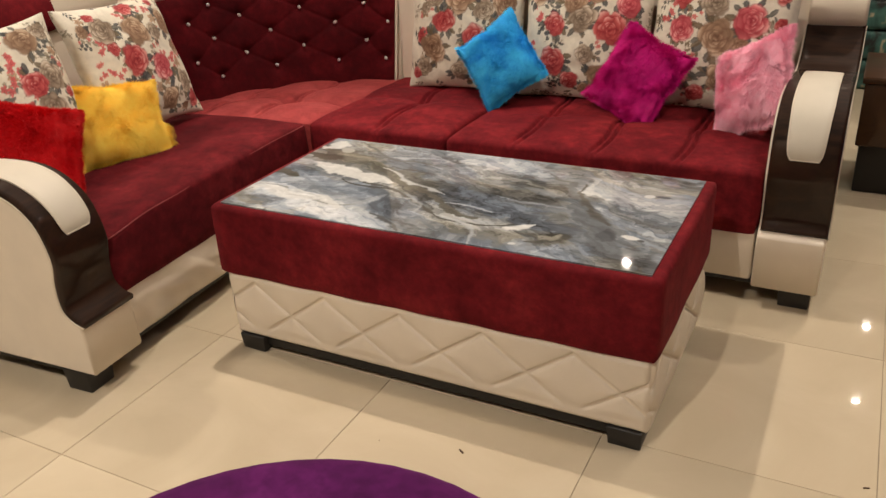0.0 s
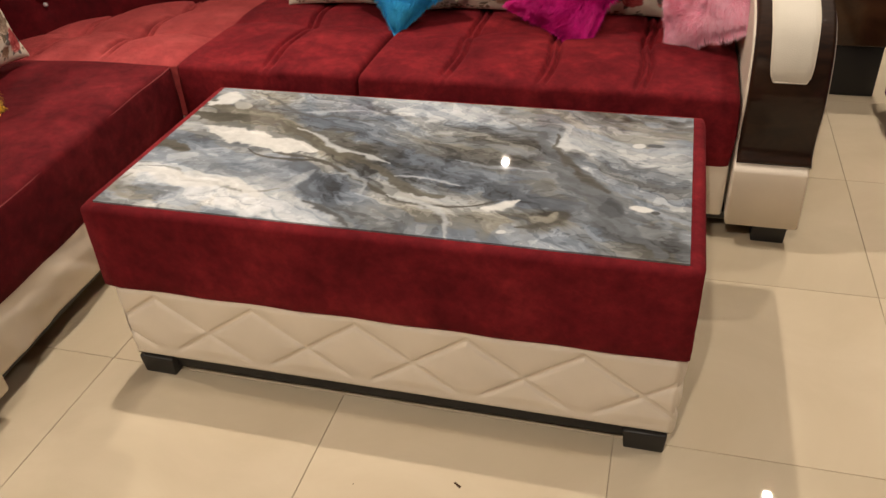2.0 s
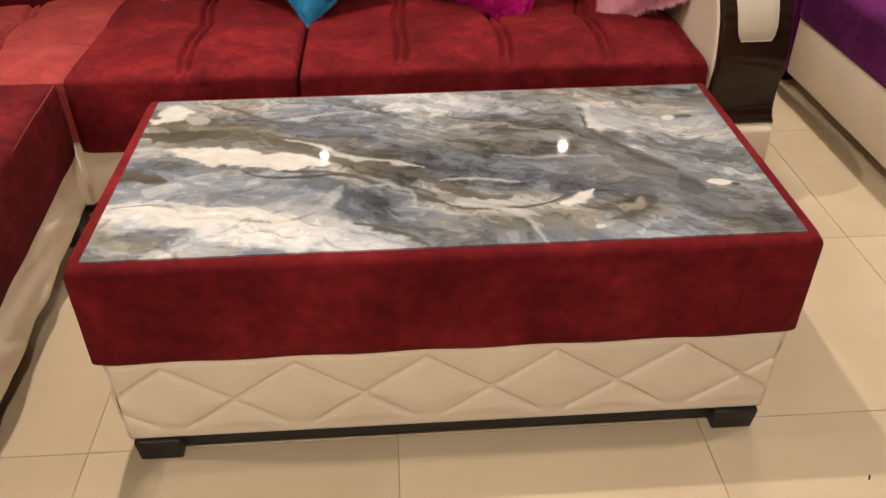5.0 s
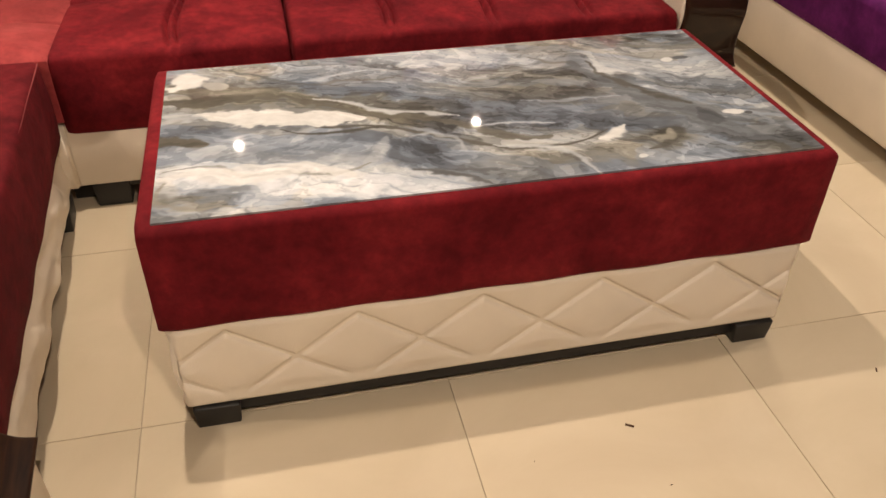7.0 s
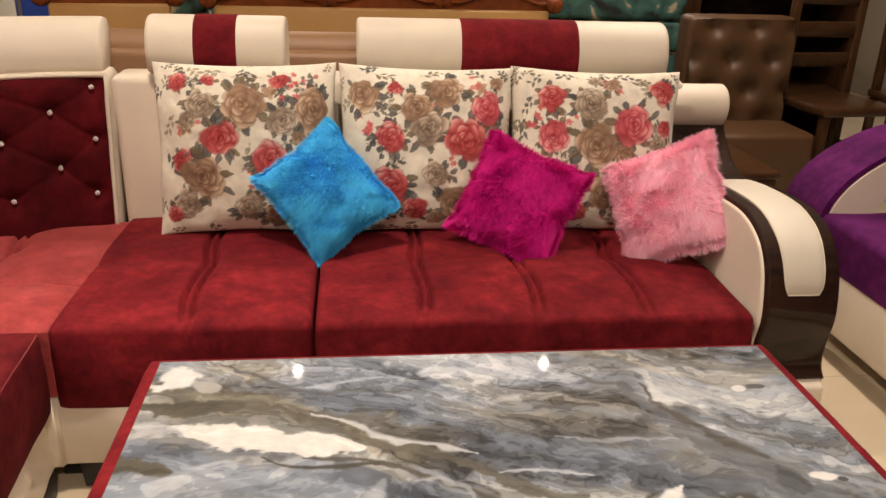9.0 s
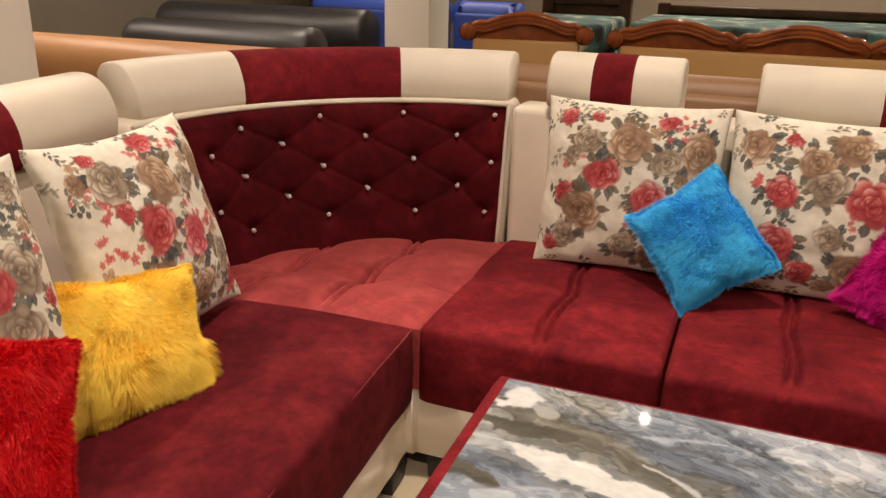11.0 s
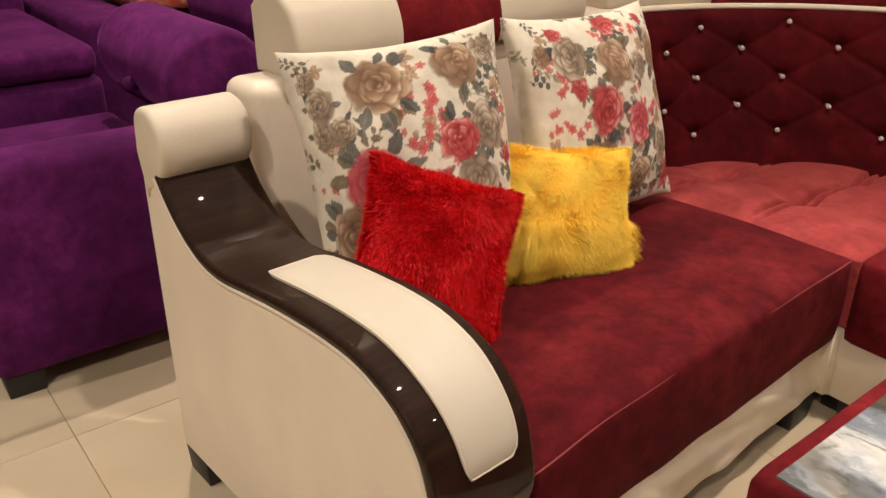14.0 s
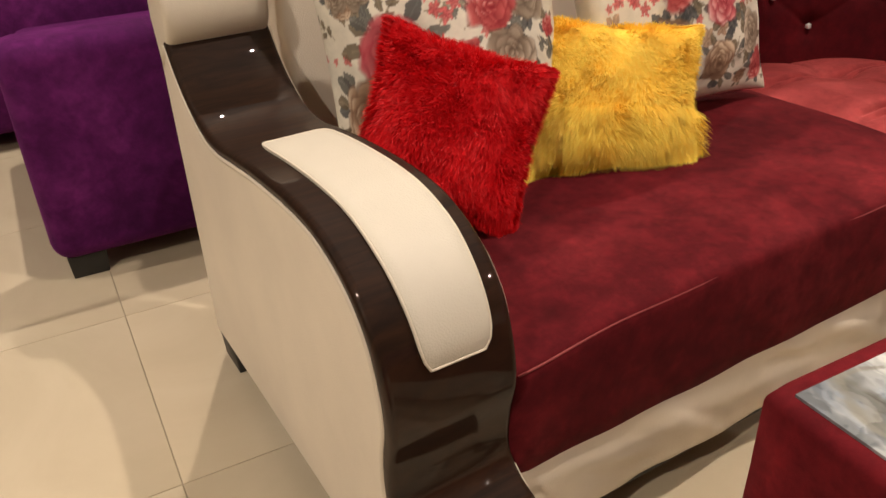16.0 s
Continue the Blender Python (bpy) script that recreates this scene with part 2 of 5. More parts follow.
def extrude_profile(profile, s0, s1, r=0.006, closed=True):
    """A (v, z) outline drawn out from s0 to s1 along local x, its two end faces rounded off."""
    pts = [Vector((0, v, z)) for v, z in profile]
    n = len(pts)
    c = sum(pts, Vector()) / n
    verts, faces = [], []
    lo, hi = min(s0, s1), max(s0, s1)
    bend = [(r * (1 - math.sin(a)), r * (1 - math.cos(a))) for a in (math.pi / 2, 1.1, 0.72, 0.36, 0.0)]
    rings = [(lo + a, b) for a, b in bend] + [(hi - a, b) for a, b in bend[::-1]]
    normals = []
    for i in range(n):
        d = (pts[(i + 1) % n] - pts[i - 1]).normalized()
        normals.append(Vector((0, -d.z, d.y)))
    area = sum(pts[i].y * pts[(i + 1) % n].z - pts[(i + 1) % n].y * pts[i].z for i in range(n))
    sign = 1 if area > 0 else -1
    for s, inset in rings:
        for p, q in zip(pts, normals):
            v = p + q * inset * sign
            verts.append((s, v.y, v.z))
    for k in range(len(rings) - 1):
        for i in range(n):
            j = (i + 1) % n
            faces.append((k * n + i, k * n + j, (k + 1) * n + j, (k + 1) * n + i))
    faces.append(tuple(range(n)))
    faces.append(tuple(range((len(rings) - 1) * n, len(rings) * n)))
    me = mesh_from("profile", verts, faces)
    for p in me.polygons:
        if len(p.vertices) > 6:
            p.use_smooth = False
    return me


def smooth_line(points, steps=6):
    """A curve through points (Catmull-Rom)."""
    p = [np.array(q, float) for q in points]
    p = [2 * p[0] - p[1]] + p + [2 * p[-1] - p[-2]]
    out = []
    for i in range(1, len(p) - 2):
        for k in range(steps):
            t = k / steps
            out.append(0.5 * (2 * p[i] + (p[i + 1] - p[i - 1]) * t + (2 * p[i - 1] - 5 * p[i] + 4 * p[i + 1] - p[i + 2]) * t * t + (3 * p[i] - p[i - 1] - 3 * p[i + 1] + p[i + 2]) * t ** 3))
    out.append(p[-2])
    return out


def tube(points, r, sides=6, closed=False):
    pts = [Vector(p) for p in points]
    n = len(pts)
    verts, faces = [], []
    for i, p in enumerate(pts):
        a, b = pts[i - 1] if i or closed else p, pts[(i + 1) % n] if i < n - 1 or closed else p
        d = (b - a).normalized()
        u = d.orthogonal().normalized() if abs(d.z) > 0.95 else d.cross(Vector((0, 0, 1))).normalized()
        w = d.cross(u)
        for k in range(sides):
            g = 2 * math.pi * k / sides
            verts.append(p + (u * math.cos(g) + w * math.sin(g)) * r)
    for i in range(n if closed else n - 1):
        j = (i + 1) % n
        for k in range(sides):
            l = (k + 1) % sides
            faces.append((i * sides + k, i * sides + l, j * sides + l, j * sides + k))
    if not closed:
        faces += [tuple(range(sides)), tuple(range((n - 1) * sides, n * sides))]
    return mesh_from("tube", verts, faces)


def fbm(x, y, octaves=4, seed=0.0):
    """Smooth two-dimensional value noise on arrays, about -1 to 1."""
    total, amp, norm = np.zeros_like(x), 1.0, 0.0
    rng = np.random.RandomState(int(seed * 10) + 7)
    table = rng.rand(64, 64)
    for o in range(octaves):
        xs, ys = x * 2 ** o + o * 17.3, y * 2 ** o + o * 9.1
        xi, yi = np.floor(xs).astype(int), np.floor(ys).astype(int)
        fx, fy = xs - xi, ys - yi
        fx, fy = fx * fx * (3 - 2 * fx), fy * fy * (3 - 2 * fy)
        g = lambda a, b: table[a % 64, b % 64]
        v = (g(xi, yi) * (1 - fx) + g(xi + 1, yi) * fx) * (1 - fy) + (g(xi, yi + 1) * (1 - fx) + g(xi + 1, yi + 1) * fx) * fy
        total += amp * (2 * v - 1)
        norm += amp
        amp *= 0.55
    return total / norm


def paint(me, colours):
    a = me.color_attributes.new("print", "FLOAT_COLOR", "POINT")
    data = np.ones((len(me.vertices), 4), dtype=np.float32)
    data[:, :3] = colours
    a.data.foreach_set("color", data.ravel())


def groove(d, width, depth):
    """A stitched crease at distance d from its line."""
    return -depth * math.exp(-(d / width) ** 2)


TAN = leatherette("tan_leatherette", (0.42, 0.21, 0.085), 0.4)
# The tan once more, darkened to hold the shade behind the sectional.
SHADED_TAN = leatherette("shaded_tan_leatherette", (0.25, 0.135, 0.065), 0.5)
GOLD = leatherette("golden_leatherette", (0.50, 0.28, 0.09), 0.45)
BLACKLEATHER = leatherette("black_leatherette", (0.022, 0.020, 0.019), 0.38)
BLUE = leatherette("blue_rexine", (0.010, 0.045, 0.30), 0.5)
BROWNLEATHER = leatherette("brown_leatherette", (0.085, 0.042, 0.018), 0.38)
REDWOOD = lacquer("polished_red_wood", (0.14, 0.034, 0.010), (0.29, 0.080, 0.022), 0.18)
BROWNWOOD = lacquer("brown_wood", (0.030, 0.013, 0.006), (0.075, 0.034, 0.014), 0.3)
GILT, _t, _b = material("gilt_carving")
link(_t, ramp(_t, noise_node(_t, 60.0, 4.0).outputs["Fac"], [(0.35, (0.035, 0.015, 0.006)), (0.7, (0.20, 0.09, 0.028))]).outputs[0], _b.inputs["Base Color"])
_b.inputs["Roughness"].default_value = 0.35
_b.inputs["Metallic"].default_value = 0.2
QUILT, _t, _b = material("green_mattress_cloth")
link(_t, ramp(_t, noise_node(_t, 9.0, 3.0, 0.5, 0.5).outputs["Fac"], [(0.36, (0.010, 0.012, 0.010)), (0.45, (0.02, 0.07, 0.06)), (0.60, (0.05, 0.14, 0.12)), (0.66, (0.42, 0.36, 0.24))]).outputs[0], _b.inputs["Base Color"])
_b.inputs["Roughness"].default_value = 0.7
WRAP, _t, _b = material("red_cloth_in_plastic")
link(_t, ramp(_t, noise_node(_t, 4.0, 5.0, 0.6, 1.5).outputs["Fac"], [(0.35, (0.38, 0.045, 0.030)), (0.55, (0.46, 0.10, 0.065)), (0.7, (0.60, 0.42, 0.33))]).outputs[0], _b.inputs["Base Color"])
_b.inputs["Roughness"].default_value = 0.25
_b.inputs["Coat Weight"].default_value = 0.7
bump(_t, _b, noise_node(_t, 14.0, 4.0, 0.6, 2.0).outputs["Fac"], 0.5, 0.02)
PLASTIC = painted("white_plastic", (0.78, 0.74, 0.66), 0.3, 0.02)
HOLE = painted("dark_hole", (0.02, 0.02, 0.02), 0.6)


# ---- room ----
T = 0.577
X0, X1 = -0.10 - 8 * T, -0.10 + 7 * T
Y0, Y1 = -0.265 - 5 * T, -0.265 + 12 * T
floor = tagged(new("floor", None), "beige polished vitrified tile floor with thin joints", "floor", kind="structure")
part("screed", rbox(X0, X1, Y0, Y1, -0.10, -0.003, 0), GROUT, floor)
ceiling = part("ceiling", rbox(X0 - 0.2, X1 + 0.2, Y0 - 0.2, Y1 + 0.2, CEIL, CEIL + 0.15, 0), DARKENED_CEILING, None)
tagged(ceiling, "flat unseen ceiling, darkened to bounce less light, with round downlights", "ceiling", kind="structure")
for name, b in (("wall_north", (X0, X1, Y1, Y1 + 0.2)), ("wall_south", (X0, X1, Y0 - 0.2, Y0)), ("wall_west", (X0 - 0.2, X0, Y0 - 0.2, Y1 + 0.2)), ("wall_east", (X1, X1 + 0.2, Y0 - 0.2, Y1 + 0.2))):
    w = part(name, rbox(*b, -0.1, CEIL, 0), DARKENED_WALL, None)
    tagged(w, "plain showroom wall, its cream darkened to bounce less light", "wall", kind="structure")


def downlight():
    d = thing("ceiling_downlight", "small round recessed ceiling downlight with warm lens", "downlight", group="ceiling downlights")
    ring = tube([(0.036 * math.cos(a), 0.036 * math.sin(a), -0.006) for a in np.linspace(0, 2 * math.pi, 25)[:-1]], 0.009, 6, True)
    part("rim", ring, PILLAR, d)
    bm = bmesh.new()
    bmesh.ops.create_cone(bm, cap_ends=True, segments=20, radius1=0.024, radius2=0.024, depth=0.006)
    part("lens", bm, LED, d, "glowing warm white lens")
    bm = bmesh.new()
    bmesh.ops.create_cone(bm, cap_ends=True, segments=20, radius1=0.036, radius2=0.036, depth=0.003)
    part("reflector_ring", bm, RING_GLOW, d, "reflector ring, its lit look added as a soft glow")
    return d


lamp_thing = downlight()
for k, (x, y) in enumerate(LAMPS):
    d = lamp_thing if k == 0 else copy_thing(lamp_thing, pose(x, y, CEIL - 0.003))
    d.matrix_basis = pose(x, y, CEIL - 0.003)
    lamp = bpy.data.lights.new("downlight_beam", "AREA")
    lamp.shape, lamp.size, lamp.energy, lamp.color = "DISK", 0.045, LAMP_POWER * (1.0 if x < -2.0 and y < 0 else 1.85 if y < -1.5 else 0.85 if y == 2.12 else 0.42 if x > 1.3 else 1.15 if y == 0.35 else 1.0), (1.0, 0.86, 0.72)
    lamp.spread = radians(140)
    lo = new("downlight_beam", lamp)
    lo.matrix_basis = pose(x, y, CEIL - 0.012)

# ---- coffee table ----
table = thing("coffee_table", "low maroon velvet coffee table with marble-look top and quilted cream base", "coffee table")
cover = slab(-0.6, 0.6, -0.3, 0.305, 0.245, 0.446, 0.016, 60, 30, None, lambda x, y, dx, dy, f: 0.0016 * math.sin(x * 31) * math.cos(y * 23) * (1 if f > 0.6 else 0.3))
part("velvet_cover", cover, MAROON, table, "maroon velvet band wrapped round the box")


def marble_sheet(nx=820, ny=400):
    """Torn, flowing sheets of grey, white and umber under a glass sheet."""
    gx, gy = np.meshgrid(np.linspace(-0.572, 0.572, nx + 1), np.linspace(-0.281, 0.281, ny + 1))
    u = gx / 0.6
    w1 = fbm(gx * 3.2 + 4, gy * 4.5 + 2, 4, 1.0)
    w2 = fbm(gx * 3.0 + 9, gy * 5.0 + 5, 4, 2.0)
    w3 = fbm(gx * 11.0 + 1 + w1, gy * 13.0 + 6 + w2, 4, 2.5)
    w4 = fbm(gx * 38.0 + 3, gy * 44.0 + 2, 3, 2.7)
    # the strata sink to the right, run level, and plunge near the right end
    flow = gy + 0.17 * np.tanh(1.9 * (u + 0.2)) + 0.12 / (1 + np.exp(-(gx - 0.37) / 0.05)) + 0.042 * w1 + 0.020 * w3 + 0.004 * w4
    along = gx + 0.10 * w2 + 0.03 * w3

    def sheets(k, stretch, seed, torn, lip):
        """Overlapping sheets, one tone each, with a crisp torn lip; and the crease under each lip."""
        f = flow * k + torn * fbm(along * stretch + seed, flow * k * 0.30 + seed, 5, seed)
        n = np.floor(f).astype(int)
        tones = np.random.RandomState(int(seed * 13)).rand(256)
        r = f - n
        e = np.clip((r - 1 + lip) / lip, 0, 1)
        return tones[n % 256] * (1 - e) + tones[(n + 1) % 256] * e - 0.5, np.exp(-((r - 0.05) / 0.05) ** 2) + np.exp(-((r - 1.05) / 0.05) ** 2)

    s1, crease1 = sheets(15.0, 3.0, 3.0, 2.4, 0.05)
    s2, crease2 = sheets(36.0, 6.0, 5.0, 3.0, 0.10)
    s3, crease3 = sheets(90.0, 13.0, 8.0, 3.2, 0.2)
    h1, _ = sheets(12.0, 3.0, 11.0, 2.6, 0.08)
    h2, _ = sheets(30.0, 6.0, 14.0, 3.0, 0.12)
    cloud = fbm(gx * 7 + 3 + w2, gy * 9 + 7 + w1, 5, 3.0)
    torn = fbm(gx * 19 + 2 * w1, gy * 24 + 2 * w2, 4, 4.0)
    tone, warm = np.full_like(gx, 0.46), np.full_like(gx, 0.4)

    def blob(cx, cy, rx, ry, turn, sharp, bend):
        c, s = math.cos(radians(turn)), math.sin(radians(turn))
        x, y = gx + bend * (1.3 * w3 + 0.6 * w4 + 0.8 * w1) - cx, gy + bend * (0.9 * torn + 0.5 * w4 + 0.5 * w3) - cy
        a, b = (x * c + y * s) / rx, (-x * s + y * c) / ry
        return 1 / (1 + np.exp(np.clip(-sharp * (1 - np.sqrt(a * a + b * b)), -60, 60)))

    def lay(m, to, hue):
        nonlocal tone, warm
        tone = tone * (1 - m) + to * m
        warm = warm * (1 - m) + hue * m

    # broad regions: place, half sizes, turn, weight, tone, warmth
    for cx, cy, rx, ry, turn, k, to, hue in ((-0.40, -0.19, 0.21, 0.10, -8, 0.95, 0.78, 0.55), (-0.42, -0.075, 0.17, 0.05, -5, 0.85, 0.56, 0.45), (-0.16, -0.25, 0.11, 0.05, -20, 0.95, 0.80, 0.35), (-0.49, -0.225, 0.075, 0.032, 5, 0.8, 0.56, 1.0),
                                             (-0.29, -0.215, 0.08, 0.02, -8, 0.7, 0.54, 0.8), (-0.40, 0.16, 0.18, 0.080, -20, 0.9, 0.37, 1.0), (-0.20, 0.17, 0.14, 0.09, -25, 0.9, 0.36, 0.0), (0.03, 0.23, 0.17, 0.052, -14, 0.97, 0.71, 0.10), (-0.16, 0.03, 0.17, 0.045, -25, 0.9, 0.35, 1.0),
                                             (0.16, 0.06, 0.16, 0.075, -5, 0.95, 0.24, 0.75), (0.12, -0.09, 0.21, 0.055, -8, 0.85, 0.33, 0.15), (0.05, -0.235, 0.12, 0.055, 0, 0.9, 0.44, 0.75), (-0.10, -0.145, 0.07, 0.055, 10, 0.9, 0.37, 0.0), (0.23, -0.205, 0.06, 0.04, 15, 0.8, 0.40, 0.8),
                                             (0.30, -0.20, 0.065, 0.042, 15, 0.9, 0.27, 0.9), (0.38, -0.25, 0.07, 0.045, 30, 0.9, 0.52, 0.0), (0.42, 0.14, 0.14, 0.085, -25, 0.95, 0.68, 0.30), (0.50, -0.225, 0.10, 0.042, -30, 0.9, 0.27, 0.6), (0.51, -0.02, 0.09, 0.06, -20, 0.8, 0.43, 0.4),
                                             (0.47, 0.262, 0.13, 0.028, -8, 0.95, 0.26, 0.9), (0.36, 0.255, 0.07, 0.03, -8, 0.8, 0.55, 0.6)):
        lay(k * blob(cx, cy, rx, ry, turn, 9, 0.035), to, hue)
    keep = 1 - 0.35 * np.clip((tone - 0.6) / 0.2, 0, 1)
    # flakes: torn patches that break the strata up
    flake = fbm(along * 9.0 + 2 * w3 + 1, flow * 17.0 + 2 * w2 + 4, 5, 12.0) + 0.25 * w4
    patch = 1 / (1 + np.exp(np.clip(-45 * (flake - 0.16), -60, 60))) - 1 / (1 + np.exp(np.clip(-45 * (-flake - 0.20), -60, 60)))
    rim = np.exp(-((flake - 0.15) / 0.022) ** 2)
    tone = tone + keep * (0.26 * s1 + 0.15 * s2 + 0.07 * s3 + 0.13 * cloud + 0.08 * torn + 0.12 * patch) - 0.12 * rim * np.clip(0.5 + 2 * w1, 0, 1)
    tone = 0.44 + 1.18 * (tone - 0.46)
    warm = warm - 0.14 + 0.7 * h1 + 0.5 * h2

    def vein(points, wide, k, to, hue=0.5, rag=1.0):
        """A torn streak along a bent line, thinning at its ends."""
        line = smooth_line(points, 6)
        lo, hi = np.min(line, 0) - 4 * wide - 0.03, np.max(line, 0) + 4 * wide + 0.03
        i0, i1 = np.searchsorted(gx[0], (lo[0], hi[0]))
        j0, j1 = np.searchsorted(gy[:, 0], (lo[1], hi[1]))
        box = (slice(j0, j1), slice(i0, i1))
        x, y = gx[box] + rag * (0.010 * w3[box] + 0.007 * w4[box]), gy[box] + rag * (0.010 * w3[box] + 0.007 * w4[box])
        best = np.full(x.shape, 9.0)
        for i in range(len(line) - 1):
            p, q = line[i], line[i + 1]
            e = q - p
            f = np.clip(((x - p[0]) * e[0] + (y - p[1]) * e[1]) / (e @ e), 0, 1)
            end = min(i, len(line) - 2 - i) / len(line)
            best = np.minimum(best, np.hypot(x - p[0] - f * e[0], y - p[1] - f * e[1]) / (0.45 + min(0.8, 3 * end)))
        wd = wide * (0.7 + 0.7 * np.clip(0.5 + w4[box] + 0.7 * torn[box], 0, 1.2))
        m = k / (1 + np.exp(np.clip(-max(5.0, wide * 900) * (1 - best / wd), -60, 60)))
        tone[box] = tone[box] * (1 - m) + (to + 0.12 * s3[box] + 0.05 * torn[box]) * m
        warm[box] = warm[box] * (1 - m) + hue * m

    tone -= 0.17 * crease1 * np.clip(0.4 + 2 * w3, 0, 1) + 0.13 * crease2 * np.clip(0.3 + 2.5 * w1, 0, 1) + 0.08 * crease3 * np.clip(2 * w2, 0, 1)
    # broad torn streaks and their thin companions
    vein([(0.25, 0.15), (0.30, 0.05), (0.36, -0.04), (0.41, -0.11), (0.45, -0.19), (0.53, -0.262)], 0.020, 0.85, 0.24, 0.3)
    vein([(0.286, 0.15), (0.33, 0.03), (0.375, -0.035), (0.42, -0.07)], 0.006, 0.85, 0.10, 0.9)
    vein([(0.42, -0.10), (0.43, -0.13), (0.44, -0.15)], 0.014, 0.85, 0.12, 0.3)
    vein([(-0.285, 0.065), (-0.20, 0.02), (-0.12, -0.014), (-0.036, -0.065), (0.04, -0.125), (0.11, -0.145)], 0.009, 0.85, 0.20, 1.0)
    vein([(-0.46, 0.145), (-0.38, 0.12), (-0.31, 0.085), (-0.26, 0.05)], 0.006, 0.8, 0.22, 1.0)
    vein([(-0.60, 0.135), (-0.53, 0.125), (-0.46, 0.122), (-0.41, 0.125)], 0.014, 0.95, 0.13, 1.0, 0.5)
    vein([(-0.60, -0.025), (-0.55, -0.028), (-0.495, -0.045)], 0.015, 0.97, 0.15, 1.0, 0.4)
    vein([(-0.505, 0.066), (-0.43, 0.045), (-0.34, 0.020), (-0.27, 0.004), (-0.215, -0.004)], 0.022, 0.97, 0.93, 0.55, 0.6)
    vein([(-0.57, 0.075), (-0.53, 0.07), (-0.49, 0.045)], 0.012, 0.8, 0.72, 0.3)
    vein([(-0.36, -0.020), (-0.328, -0.045), (-0.26, -0.052), (-0.182, -0.046), (-0.12, -0.078), (-0.047, -0.123), (0.021, -0.165), (0.093, -0.177), (0.163, -0.171), (0.22, -0.140)], 0.0042, 0.9, 0.10, 0.9, 0.4)
    vein([(-0.30, -0.028), (-0.22, -0.034), (-0.15, -0.050)], 0.004, 0.8, 0.12, 0.9, 0.4)
    vein([(-0.29, 0.095), (-0.22, 0.060), (-0.15, 0.012), (-0.08, -0.012), (-0.03, -0.03)], 0.0045, 0.85, 0.84, 0.3, 0.7)
    vein([(0.0, -0.075), (0.06, -0.085), (0.13, -0.10)], 0.0035, 0.8, 0.72, 0.2)
    vein([(0.10, 0.005), (0.20, -0.008), (0.30, -0.012)], 0.004, 0.7, 0.62, 0.1)
    vein([(-0.18, -0.09), (-0.20, -0.14), (-0.235, -0.18)], 0.009, 0.6, 0.70, 0.3)
    vein([(-0.155, -0.10), (-0.175, -0.15), (-0.15, -0.18), (-0.12, -0.165)], 0.007, 0.85, 0.16, 0.1)
    vein([(-0.135, -0.092), (-0.09, -0.088), (-0.06, -0.11), (-0.05, -0.16)], 0.006, 0.7, 0.66, 0.3)
    vein([(-0.15, -0.205), (-0.10, -0.22), (-0.06, -0.25), (-0.035, -0.281)], 0.006, 0.9, 0.14, 0.5)
    vein([(-0.56, -0.13), (-0.48, -0.125), (-0.42, -0.165), (-0.36, -0.175), (-0.27, -0.19), (-0.22, -0.17)], 0.0035, 0.7, 0.42, 0.9)
    vein([(-0.55, -0.16), (-0.565, -0.21), (-0.52, -0.25), (-0.44, -0.255)], 0.004, 0.7, 0.50, 1.0)
    vein([(-0.56, -0.15), (-0.49, -0.145), (-0.41, -0.175), (-0.33, -0.16), (-0.25, -0.20)], 0.012, 0.75, 0.92, 0.5)
    vein([(0.0, -0.155), (0.06, -0.165), (0.115, -0.19), (0.138, -0.242), (0.152, -0.283)], 0.006, 0.85, 0.76, 0.3)
    vein([(0.26, -0.23), (0.30, -0.215), (0.35, -0.172), (0.32, -0.160)], 0.006, 0.8, 0.10, 0.9)
    vein([(0.29, -0.185), (0.32, -0.19), (0.33, -0.165)], 0.008, 0.8, 0.58, 1.0)
    vein([(-0.48, 0.281), (-0.36, 0.20), (-0.30, 0.16), (-0.22, 0.165), (-0.12, 0.16)], 0.0055, 0.75, 0.18, 0.5)
    vein([(-0.30, 0.18), (-0.24, 0.19), (-0.17, 0.205)], 0.005, 0.8, 0.70, 0.0)
    vein([(0.18, 0.20), (0.205, 0.165), (0.25, 0.15)], 0.005, 0.8, 0.22, 0.6)
    vein([(0.30, 0.16), (0.315, 0.115), (0.35, 0.085)], 0.006, 0.75, 0.85, 0.3)
    vein([(0.36, 0.24), (0.44, 0.215), (0.52, 0.195), (0.57, 0.19)], 0.005, 0.7, 0.35, 0.8)
    vein([(0.43, 0.07), (0.47, 0.03), (0.51, 0.045)], 0.0045, 0.7, 0.25, 0.4)
    vein([(0.47, -0.10), (0.53, -0.15), (0.58, -0.165)], 0.006, 0.7, 0.62, 0.0)
    vein([(0.195, -0.170), (0.225, -0.160), (0.258, -0.130)], 0.0085, 0.97, 0.95, 0.5, 0.4)
    for cx, cy, rx, ry, turn, to, hue in ((-0.535, 0.222, 0.040, 0.046, -35, 0.92, 0.45), (-0.475, 0.19, 0.030, 0.016, -30, 0.62, 0.7), (0.482, -0.122, 0.022, 0.011, -8, 0.97, 0.5), (0.245, -0.243, 0.008, 0.006, 0, 0.88, 0.3), (0.465, 0.13, 0.014, 0.010, 20, 0.92, 0.4), (0.498, 0.135, 0.018, 0.008, 0, 0.18, 0.3), (0.508, -0.132, 0.008, 0.006, 0, 0.10, 0.5)):
        lay(0.95 * blob(cx, cy, rx, ry, turn, 22, 0.55 * min(rx, ry)), to, hue)
    tone = np.clip(tone, 0, 1)
    warm = np.clip(warm, 0, 1)[..., None]
    stops = np.array([0.0, 0.25, 0.5, 0.75, 1.0])
